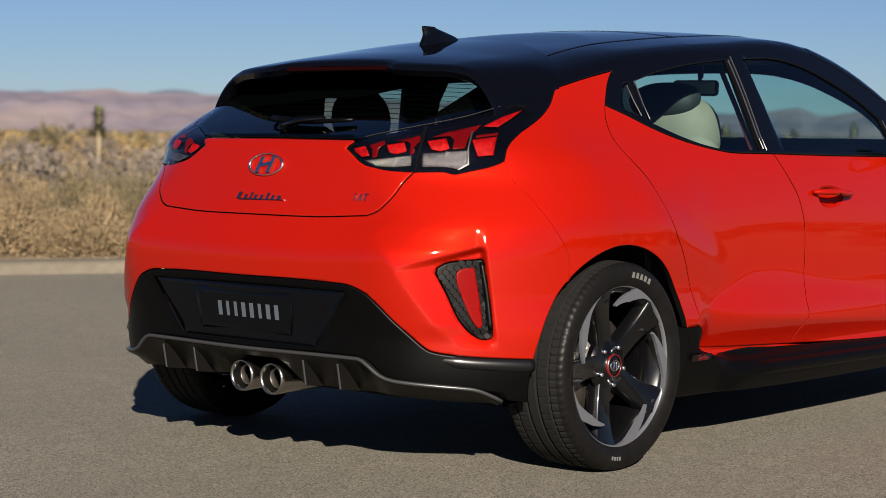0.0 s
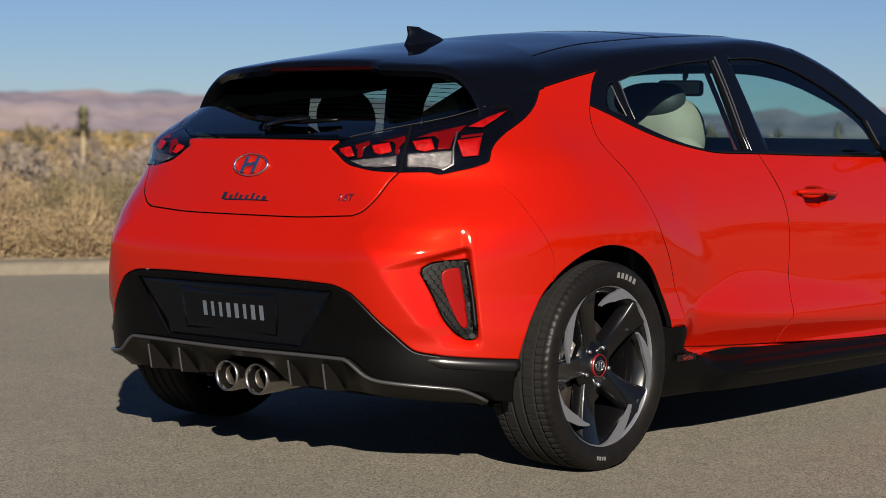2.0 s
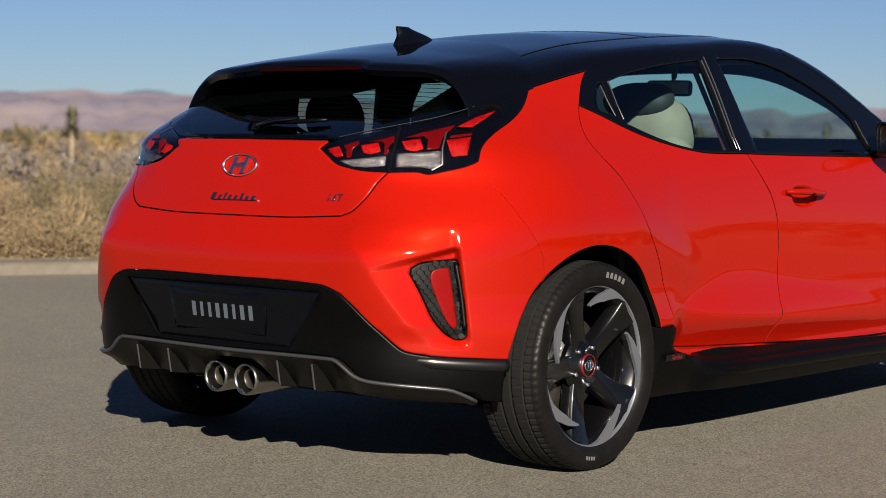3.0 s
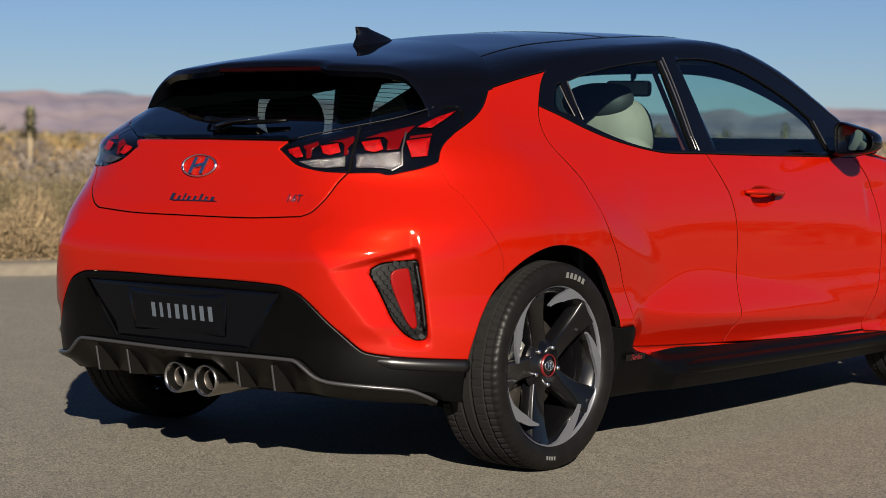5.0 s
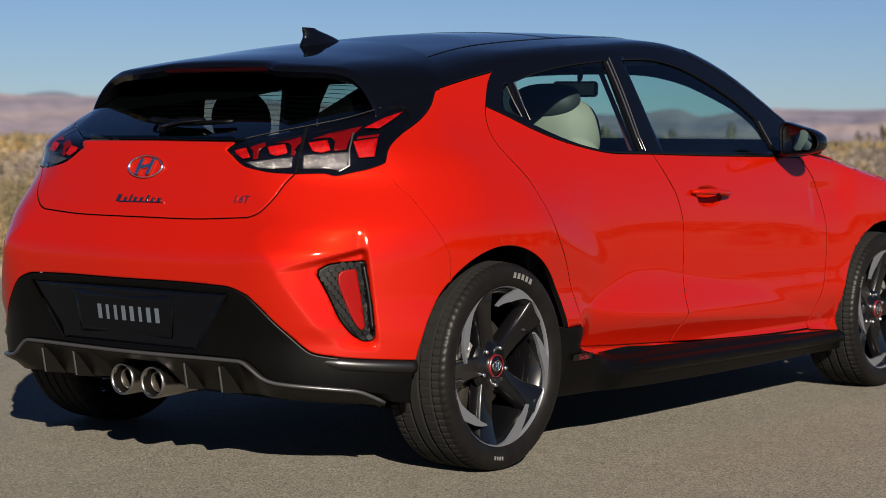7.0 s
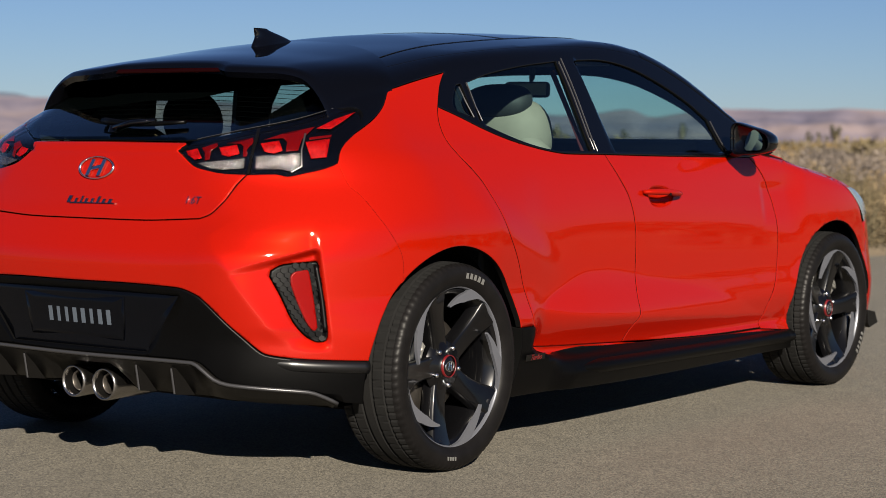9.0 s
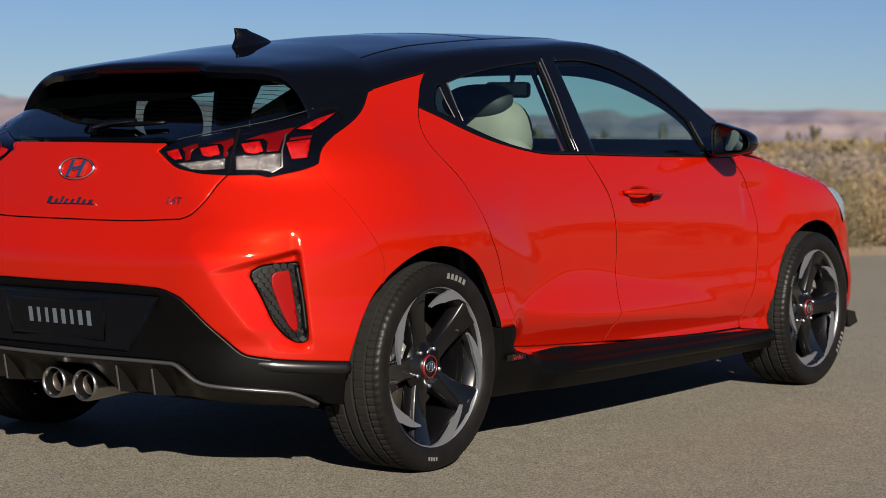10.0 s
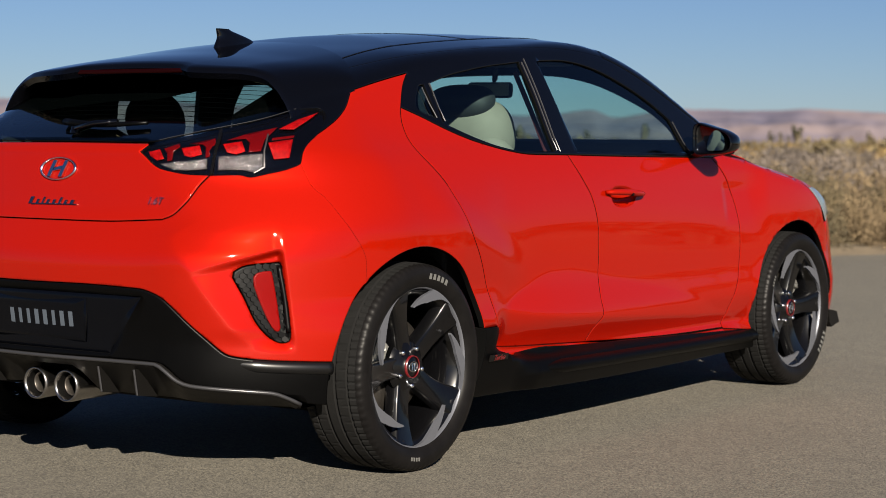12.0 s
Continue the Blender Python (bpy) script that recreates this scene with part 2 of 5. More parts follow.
def half_w(X, Z):
    back = 0.15 * (1 - sstep(0.285, 0.325, Z))
    doors = sstep(0.40 + back, 0.54 + back, X) * (1 - sstep(2.26, 2.42, X))
    w = door_w(Z) * (1 - doors) + door_skin(X, Z) * doors
    w = w + 0.050 * np.exp(-((X + 0.02) / 0.42) ** 2) * sstep(0.25, 0.50, Z) * (1 - sstep(0.72, 0.98, Z))
    w = w + 0.034 * np.exp(-((X - 2.68) / 0.40) ** 2) * sstep(0.25, 0.50, Z) * (1 - sstep(0.86, 1.0, Z))
    w = w - (0.46 + 0.55 * sstep(0.72, 0.88, Z) - 0.2 * sstep(0.9, 0.98, Z)) * np.clip(-0.05 - X, 0, None) ** 2
    w = w - sstep(0.90, 1.1, Z) * (0.075 * sstep(1.0, -0.3, X) + 0.01 * sstep(1.2, 2.3, X))
    # the haunch that runs down the rear door from the wheel arch
    d = -((X - 0.217) * 0.46 + (Z - 0.845) * 0.888)
    w = w + 0.013 * sstep(-0.010, 0.11, d) * sstep(0.0, 0.24, X) * (1 - sstep(0.46, 0.66, X)) * sstep(0.46, 0.66, Z)
    xr = 2.05
    w = w - 0.005 * sstep(xr, xr + 0.05, X) * (1 - sstep(xr + 0.05, xr + 0.30, X)) * sstep(0.66, 0.74, Z) * (1 - sstep(0.80, 0.84, Z))
    return w - 0.12 * np.clip(X - 2.75, 0, None) ** 2


def rear_face(Y, Z):
    a = np.abs(Y)
    return rear_x(Z) + 0.13 * a ** 2 + 1.1 * np.clip(a - 0.46, 0, None) ** 2


def front_face(Y, Z):
    a = np.abs(Y)
    return front_x(Z) - 0.38 * a ** 2 - 0.5 * np.clip(a - 0.5, 0, None) ** 2


def top_face(X, Y):
    return top_z(X) - crown(X) * (np.abs(Y) / 0.62) ** 2.2

pod_left = spline([(0.38, 23.2), (0.405, 21.9), (0.431, 20.45), (0.458, 19.3), (0.529, 16.6), (0.646, 12.5), (0.690, 10.8), (0.712, 10.3), (0.730, 11.2), (0.78, 15.0)])


def scoop(X, Y, Z):
    """The hollow of the bumper's corner round its vent: metres taken off the skin."""
    a = np.degrees(np.arctan2(np.abs(Y) - 0.30, 0.45 - X))
    d = 0.0155 * (a - pod_left(Z))
    right = 25.6 + (0.727 - Z) * 7
    deep = 0.045 * (1 - np.exp(-softly(d, 0.012) * 0.30 / 0.045))
    wall = 1 - sstep(right - 1.5, right + 0.5, a)
    low, high = sstep(0.385, 0.43, Z), 1 - sstep(0.672, 0.762, Z)
    fold = 0.014 * np.exp(-np.sqrt(d * d + 0.008 ** 2) / 0.075) * sstep(0.40, 0.46, Z) * (1 - sstep(0.66, 0.80, Z))
    top = 0.612 + 0.0054 * (a - 15.7)
    below = 1 - sstep(top - 0.006, top + 0.016, Z)
    return np.where(X < 0.2, deep * wall * low * high * (0.24 + 1.0 * below * sstep(14.5, 19.0, a) + 0.66 * below * (1 - sstep(14.5, 19.0, a))) - fold, 0)


def inside(X, Y, Z):
    """Above zero within the body, zero on its skin."""
    d = smin(half_w(X, Z) - np.abs(Y), X - rear_face(Y, Z), 0.16)
    d = smin(d, front_face(Y, Z) - X, 0.22)
    return smin(d, top_face(X, Y) - Z, 0.04) - scoop(X, Y, Z)


# ---- panels cut out of the body's skin ----
MID_X, MID_Y, ARC = 0.45, 0.30, 0.95


def wrap_uv(deg, z):
    """Chart place of a heading round the rear corner, in degrees, and a height."""
    return (MID_Y + radians(deg) * ARC, z)


def rays(chart, uv):
    u, v = uv[:, 0], uv[:, 1]
    o, zero = np.zeros((len(u), 3)), np.zeros(len(u))
    if chart == "side":
        return np.stack([u, zero - 1.1, v], 1), np.stack([zero, zero + 1, zero], 1)
    if chart == "rear":
        return np.stack([zero - 0.9, u, v], 1), np.stack([zero + 1, zero, zero], 1)
    if chart == "top":
        return np.stack([u, v, zero + 1.55], 1), np.stack([zero, zero, zero - 1], 1)
    s, a = np.sign(u), np.clip(np.abs(u) - MID_Y, 0, None) / ARC
    back = 1 if chart == "wrap" else -1
    cx = MID_X if chart == "wrap" else 2.45
    out = np.stack([-back * np.cos(a), -s * np.sin(a), zero], 1)
    base = np.stack([zero + cx, -np.where(np.abs(u) < MID_Y, u, s * MID_Y), v], 1)
    return base + out * 1.35, -out


def on_skin(chart, uv):
    """Places and outward normals where the chart's rays meet the body."""
    uv = np.asarray(uv, float)
    o, w = rays(chart, uv)
    lo, hi = np.zeros(len(o)), np.full(len(o), np.nan)
    for s in np.linspace(0, 1.34, 50):
        p = o + w * s
        hit = np.isnan(hi) & (inside(p[:, 0], p[:, 1], p[:, 2]) > 0)
        hi[hit] = s
        lo = np.where(np.isnan(hi), s, lo)
    hi = np.where(np.isnan(hi), 1.0, hi)
    for _ in range(19):
        m = (lo + hi) / 2
        p = o + w * m[:, None]
        g = inside(p[:, 0], p[:, 1], p[:, 2]) > 0
        hi, lo = np.where(g, m, hi), np.where(g, lo, m)
    p = o + w * hi[:, None]
    e = 2e-3
    n = -np.stack([inside(p[:, 0] + e * (k == 0), p[:, 1] + e * (k == 1), p[:, 2] + e * (k == 2)) - inside(p[:, 0] - e * (k == 0), p[:, 1] - e * (k == 1), p[:, 2] - e * (k == 2)) for k in range(3)], 1)
    return p, n / np.linalg.norm(n, axis=1, keepdims=True)


def to_chart(chart, p):
    X, Y, Z = p[:, 0], p[:, 1], p[:, 2]
    if chart == "side":
        return np.stack([X, Z], 1)
    if chart == "rear":
        return np.stack([Y, Z], 1)
    if chart == "top":
        return np.stack([X, Y], 1)
    a = np.arctan2(np.abs(Y) - MID_Y, MID_X - X)
    return np.stack([np.where(np.abs(Y) < MID_Y, -Y, -np.sign(Y) * (MID_Y + a * ARC)), Z], 1)


def moved(pts, src, dst):
    return [tuple(q) for q in to_chart(dst, on_skin(src, np.array(pts, float))[0])]


def curve(pts, step=0.014):
    """A smooth open line through 2D points, finely divided."""
    p = np.array(pts, float)
    if len(p) == 2:
        n = max(2, int(np.linalg.norm(p[1] - p[0]) / step) + 1)
        return [tuple(p[0] + (p[1] - p[0]) * k / (n - 1)) for k in range(n)]
    q = np.vstack([2 * p[0] - p[1], p, 2 * p[-1] - p[-2]])
    out = []
    for i in range(1, len(q) - 2):
        n = max(2, int(np.linalg.norm(q[i + 1] - q[i]) / step) + 1)
        for k in range(n):
            t = k / n
            a, b, c, d = q[i - 1], q[i], q[i + 1], q[i + 2]
            m0, m1 = (c - a) / 2, (d - b) / 2
            h = np.linalg.norm(c - b) + 1e-9
            m0, m1 = m0 * min(1, h / (np.linalg.norm(m0) + 1e-9)), m1 * min(1, h / (np.linalg.norm(m1) + 1e-9))
            out.append(tuple((2 * t**3 - 3 * t**2 + 1) * b + (t**3 - 2 * t**2 + t) * m0 + (3 * t**2 - 2 * t**3) * c + (t**3 - t**2) * m1))
    return out + [tuple(p[-1])]


def outline(*lines):
    """One closed outline of lines set end to end."""
    out = []
    for line in lines:
        for q in line:
            if not out or math.dist(q, out[-1]) > 1e-3:
                out.append((float(q[0]), float(q[1])))
    if math.dist(out[0], out[-1]) < 1e-3:
        out.pop()
    return out


def area(p):
    p = np.array(p)
    return 0.5 * np.sum(p[:, 0] * np.roll(p[:, 1], -1) - p[:, 1] * np.roll(p[:, 0], -1))


def inset(poly, g):
    """The outline, counter-clockwise, drawn in by g."""
    p = np.array(poly)
    d = np.roll(p, -1, 0) - p
    d /= np.linalg.norm(d, axis=1, keepdims=True) + 1e-12
    n = np.stack([-d[:, 1], d[:, 0]], 1)
    v = n + np.roll(n, 1, 0)
    v /= np.linalg.norm(v, axis=1, keepdims=True) + 1e-9
    c = np.clip((v * n).sum(1), 0.5, 1)
    return p + v * (np.asarray(g) / c)[:, None]


def within(poly, pts):
    poly, pts = np.array(poly), np.asarray(pts, float)
    a, b = poly, np.roll(poly, -1, 0)
    x, y = pts[:, 0][:, None], pts[:, 1][:, None]
    cross = ((a[:, 1] > y) != (b[:, 1] > y)) & (x < (b[:, 0] - a[:, 0]) * (y - a[:, 1]) / (b[:, 1] - a[:, 1] + 1e-15) + a[:, 0])
    return cross.sum(1) % 2 == 1


def edge_distance(poly, pts):
    a, b = np.array(poly), np.roll(np.array(poly), -1, 0)
    d = b - a
    t = np.clip(((pts[:, None] - a) * d).sum(2) / ((d * d).sum(1) + 1e-15), 0, 1)
    return np.linalg.norm(pts[:, None] - (a + t[..., None] * d), axis=2).min(1)


def panel(name, poly, chart, mat, parent, label="", gap=0.002, sink=0.0, thick=0.02, step=0.02, holes=(), both=False, round_edge=0.004, tight=(), flange=None, fine=()):
    """A sheet piece of the body: cut along poly in a chart, with rolled edges and a turned-in flange; both: a mirrored one too."""
    from_holes = []
    poly = poly if area(poly) > 0 else poly[::-1]
    near = np.zeros(len(poly), bool)
    if len(tight):
        near = np.linalg.norm(np.array(poly)[:, None] - np.array(tight)[None], axis=2).min(1) < 0.004
    outer = inset(poly, np.where(near, 0.0004, gap))
    sag = [np.where(near, 0.0012, round_edge)]
    loops = [(outer, inset(outer, sag[0]))]
    for h in holes:
        h = h if area(h) > 0 else h[::-1]
        o = inset(h, -gap)
        from_holes.append(o)
        sag.append(np.full(len(o), round_edge))
        loops.append((o[::-1], inset(o, -round_edge)[::-1]))
    lo, hi = outer.min(0), outer.max(0)
    gx, gy = np.meshgrid(np.arange(lo[0], hi[0], step), np.arange(lo[1], hi[1], step * 0.866))
    gx = gx + (np.arange(gx.shape[0]) % 2)[:, None] * step / 2
    grid = np.stack([gx.ravel(), gy.ravel()], 1)
    for area_, small in fine:
        a, b = np.array(area_).min(0), np.array(area_).max(0)
        fx, fy = np.meshgrid(np.arange(a[0], b[0], small), np.arange(a[1], b[1], small))
        more = np.stack([(fx + (np.arange(fx.shape[0]) % 2)[:, None] * small / 2).ravel(), fy.ravel()], 1)
        grid = np.vstack([grid[~within(area_, grid)], more[within(area_, more)]])
    grid = grid[within(outer, grid)]
    for o in from_holes:
        if len(grid):
            grid = grid[~within(o, grid)]
    for o, _ in loops:
        if len(grid):
            grid = grid[edge_distance(o, grid) > (step if not fine else 0.006) * 0.45 + round_edge]
    pts, edges, rim = [], [], []
    for o, i in loops:
        k = len(pts)
        pts += [tuple(q) for q in o]
        edges += [(k + j, k + (j + 1) % len(o)) for j in range(len(o))]
        rim.append((k, len(o)))
    for o, i in loops:
        ok = edge_distance(o, i) > min(round_edge, 0.002) * 0.5
        good = within(outer, i)
        pts += [tuple(q) for q in i[ok & good]]
    pts += [tuple(q) for q in grid]
    v2, e2, f2, vo, eo, fo = mathutils_cdt([Vector(q) for q in pts], edges, [], 0, 1e-6)
    uv = np.array([tuple(q) for q in v2])
    tri = np.array([f for f in f2 if len(f) == 3])
    mid = uv[tri].mean(1)
    keep = within(outer, mid)
    for o in from_holes:
        keep &= ~within(o, mid)
    tri = tri[keep]
    p, nrm = on_skin(chart, uv)
    p = p - nrm * sink
    first = {}
    for k, src in enumerate(vo):
        for s in src:
            first[s] = k
    verts, norms, faces = list(p), list(nrm), []
    # which way round the triangles face
    a, b, c = p[tri[:, 0]], p[tri[:, 1]], p[tri[:, 2]]
    wrong = (np.cross(b - a, c - a) * nrm[tri[:, 0]]).sum(1) < 0
    tri[wrong] = tri[wrong][:, ::-1]
    faces += [tuple(t) for t in tri]
    for (k, n), soft in zip(rim, sag):
        ids = [first[k + j] for j in range(n)]
        ring = p[ids].copy()
        t = np.roll(ring, -1, 0) - np.roll(ring, 1, 0)
        out = np.cross(t, nrm[ids])
        out /= np.linalg.norm(out, axis=1, keepdims=True) + 1e-12
        probe = ring + nrm[ids] * sink
        u_out = np.array([np.array(pts[k + j]) for j in range(n)])
        # outward is away from the sheet
        side = inset([tuple(q) for q in u_out], 0.004)
        q3, _ = on_skin(chart, side)
        if np.median(((q3 - probe) * out).sum(1)) > 0:
            out = -out
        for j, q in enumerate(ids):
            verts[q] = ring[j] - nrm[q] * soft[j] * 0.5
            v = nrm[q] + (0.9 if soft[j] > 0.0015 else 0.25) * out[j]
            norms[q] = v / np.linalg.norm(v)
        base = len(verts)
        for j, q in enumerate(ids):
            verts.append(verts[q]), norms.append(out[j])
            verts.append(ring[j] - nrm[q] * thick), norms.append(out[j])
        for j in range(n):
            a, b = base + 2 * j, base + 2 * ((j + 1) % n)
            f = (a, b, b + 1, a + 1)
            v = np.cross(np.array(verts[b]) - verts[a], np.array(verts[a + 1]) - verts[a])
            faces.append(f if v @ out[j] > 0 else f[::-1])
    me = mesh(name, verts, faces, mat, norms)
    # near-black flange: the shade of the panel gaps is put into its colour
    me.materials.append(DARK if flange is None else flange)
    me.polygons.foreach_set("material_index", [0] * len(tri) + [1] * (len(faces) - len(tri)))
    made = [part(name, me, parent, label)]
    if both:
        w, x = np.array(verts) * (1, -1, 1), np.array(norms) * (1, -1, 1)
        me = mesh(name, w, [f[::-1] for f in faces], mat, x)
        me.materials.append(DARK if flange is None else flange)
        me.polygons.foreach_set("material_index", [0] * len(tri) + [1] * (len(faces) - len(tri)))
        made.append(part(name, me, parent, label))
    return made if both else made[0]


# ---- the car ----
car = tagged(new("car"), "bright orange-red hatchback with black roof parked on asphalt", "car")
W = wrap_uv


def arch(cx, r, a0, a1, n=40):
    return [(cx + r * math.cos(radians(a0 + (a1 - a0) * k / n)), 0.318 + r * math.sin(radians(a0 + (a1 - a0) * k / n))) for k in range(n + 1)]


def mirrored(line):
    return [(-u, v) for u, v in line][::-1]


# lines shared between neighbouring panels
lamp_low = curve([W(0.3, 0.948), W(4.0, 0.906), W(6.9, 0.893), W(9.5, 0.886), W(13.4, 0.883)])
lamp_low2 = curve([W(13.4, 0.883), W(18.0, 0.885), W(19.7, 0.879), W(22.3, 0.889), W(25.0, 0.900), W(27.5, 0.916)])
lamp_up = curve([W(0.3, 0.948), W(2.0, 0.976), W(7.2, 1.000), W(12.7, 1.020), W(18.0, 1.041), W(24.0, 1.074)])
lamp_out = curve([W(27.5, 0.916), W(27.6, 0.949), W(28.2, 0.975), W(29.6, 1.003)])
trim_out = curve([W(29.6, 1.003), W(31.2, 1.023), W(33.3, 1.052), W(35.0, 1.087), W(36.0, 1.135)])
hatch_low = curve([W(13.4, 0.883), W(12.1, 0.854), W(10.8, 0.809), W(8.8, 0.771), W(6.9, 0.757)])
hatch_bottom = curve([W(6.9, 0.757), (0.25, 0.748), (0.0, 0.747)])
seam = curve([W(27.5, 0.916), W(29.7, 0.853), W(32.0, 0.822), W(34.6, 0.774), W(37.2, 0.718), W(39.4, 0.65), tuple(moved(arch(0.0, 0.352, 133, 134, 1)[:1], "side", "wrap")[0])])
black_top = curve([(0.0, 0.566), (0.221, 0.567), W(5.0, 0.562), W(7.0, 0.555), W(9.5, 0.534), W(13.7, 0.459), W(17.3, 0.398), W(18.7, 0.381), W(21.7, 0.371), W(25.6, 0.364), tuple(moved(arch(0.0, 0.352, 174, 175, 1)[:1], "side", "wrap")[0])])
black_low = curve([(0.0, 0.352), W(7.9, 0.352), W(12.6, 0.297), W(24.7, 0.274), W(27.1, 0.259), W(29.6, 0.236), W(34.2, 0.232)])
vent_edge = outline(curve([W(19.2, 0.615), W(20.2, 0.628), W(21.5, 0.634), W(25.0, 0.639)]), curve([W(25.4, 0.632), W(26.3, 0.545), W(27.1, 0.442), W(26.9, 0.420), W(26.2, 0.416), W(25.4, 0.418), W(24.0, 0.434), W(22.3, 0.476), W(20.6, 0.545), W(19.1, 0.600)]))
door_back = curve([(0.172, 1.087), (0.140, 1.036), (0.124, 0.985), (0.135, 0.934), (0.190, 0.862), (0.213, 0.816), (0.268, 0.712), (0.342, 0.600), (0.408, 0.470), (0.436, 0.400)])
door_low = curve([(0.436, 0.400), (0.452, 0.372), (0.486, 0.338), (0.536, 0.323), (0.639, 0.316), (0.812, 0.309), (1.050, 0.299)])
b_seam = curve([(1.050, 0.299), (1.068, 0.350), (1.097, 0.396), (1.095, 0.445), (1.106, 0.521), (1.112, 0.656), (1.100, 0.734), (1.073, 0.802), (1.040, 0.847), (0.998, 0.905), (0.977, 0.940)])
dlo_back = curve([(0.255, 1.195), (0.211, 1.150), (0.172, 1.087)])
dlo_rear = curve([(0.172, 1.087), (0.249, 1.060), (0.343, 1.022), (0.436, 0.992), (0.540, 0.969), (0.638, 0.953), (0.740, 0.943), (0.977, 0.940)])
dlo_front = curve([(0.977, 0.940), (1.337, 0.934), (1.843, 0.929), (2.02, 0.927)])
fender_back = curve([(2.02, 0.927), (2.095, 0.859), (2.143, 0.793), (2.172, 0.705), (2.180, 0.595), (2.162, 0.465), (2.106, 0.360), (2.090, 0.317), (2.070, 0.276)])
front_low = curve([(2.070, 0.276), (1.654, 0.281), (1.234, 0.293), (1.050, 0.299)])
roof_edge = curve([(-0.024, 1.135), (0.101, 1.164), (0.255, 1.195)])
rail = curve([(-0.06, 1.172), (0.1, 1.212), (0.3, 1.248), (0.6, 1.282), (0.9, 1.302), (1.2, 1.308), (1.42, 1.292), (1.55, 1.262), (1.7, 1.208), (1.85, 1.140), (2.0, 1.068), (2.15, 0.995), (2.24, 0.945)])

quarter = outline(lamp_out, trim_out, moved(roof_edge, "side", "wrap"), moved(dlo_back, "side", "wrap"), moved(door_back, "side", "wrap"),
                  moved([(0.436, 0.400), (0.345, 0.402)], "side", "wrap"), moved(arch(0.0, 0.352, 14, 133), "side", "wrap"), seam[::-1])
panel("quarter_panel", quarter, "wrap", RED, car, both=True, tight=seam)
arch_bumper = moved(arch(0.0, 0.352, 133, 174), "side", "wrap")
pod = [W(7, 0.39), W(7, 0.77), W(30, 0.77), W(30, 0.39)]
bumper_poly = outline(hatch_bottom[::-1], hatch_low[::-1], lamp_low2, seam, arch_bumper, black_top[::-1], mirrored(black_top[::-1]), mirrored(arch_bumper), mirrored(seam), mirrored(lamp_low2), mirrored(hatch_low[::-1]), mirrored(hatch_bottom[::-1]))
bumper = panel("rear_bumper", bumper_poly, "wrap", RED, car, holes=[vent_edge, mirrored(vent_edge)], step=0.014, tight=seam + mirrored(seam), fine=[(pod, 0.0055), (mirrored(pod), 0.0055)])

glass_low = curve([(0.0, 0.976), W(0.8, 0.974)])
lamp_bit = [q for q in lamp_up if q[0] <= W(2.0, 0)[0] + 1e-6]
hatch_half = outline(glass_low, [W(0.8, 0.974)], lamp_bit[::-1][1:], lamp_low, hatch_low, hatch_bottom)
hatch_poly = outline(hatch_half, mirrored(hatch_half))
hatch = panel("hatch_lid", hatch_poly, "wrap", RED, car, gap=0.0018, round_edge=0.005)

# rear window, tail lamps and the black trim beside them
lamp_poly = outline(lamp_low, lamp_low2, lamp_out, curve([W(29.6, 1.003), W(30.5, 1.055), W(28.6, 1.078), W(24.0, 1.074)]), lamp_up[::-1])
trim_poly = outline(trim_out, curve([W(36.0, 1.135), W(35.6, 1.162), W(31.0, 1.162), W(26.5, 1.140), W(24.0, 1.110), W(24.0, 1.074)]), curve([W(24.0, 1.074), W(28.6, 1.078), W(30.5, 1.055), W(29.6, 1.003)]))
panel("pillar_trim", trim_poly, "wrap", GLOSS, car, both=True, gap=0.001)
glass_half = moved(outline([(0.0, 0.978), W(0.8, 0.977)], [q for q in lamp_up if q[0] > W(2.0, 0)[0]]), "wrap", "top")
glass_poly = outline(glass_half, [(-0.10, -0.56), (-0.02, -0.50), (-0.02, 0.50), (-0.10, 0.56)], [(x, -y) for x, y in glass_half[::-1]])
rear_window = panel("rear_window", glass_poly, "top", DARK_PANE, car, "dark tinted rear window", gap=0.0015, thick=0.004, round_edge=0.002)

frit = outline(curve([(-0.285, 0.12), (-0.266, -0.08), (-0.212, -0.167), (-0.158, -0.282), (-0.130, -0.432), (-0.145, -0.528)]), [(-0.10, -0.56), (-0.02, -0.50), (-0.02, 0.50), (-0.10, 0.56), (-0.26, 0.60), (-0.36, 0.52), (-0.33, 0.35)])
panel("glass_edge", frit, "top", DARK, rear_window, "black printed edge of the glass", sink=0.006, thick=0.002, gap=0.004, round_edge=0.001)
lamps = panel("tail_lamp", lamp_poly, "wrap", GLOSS, car, "dark red and clear tail lamp", sink=0.012, both=True, gap=-0.010)


def lamp_piece(name, pts, mat, sink, label="", round_edge=0.003):
    made = panel(name, outline([W(*q) for q in pts]), "wrap", mat, lamps[0], label, sink=sink, gap=0.0, thick=0.006, step=0.01, both=True, round_edge=round_edge)
    made[1].parent = lamps[1]


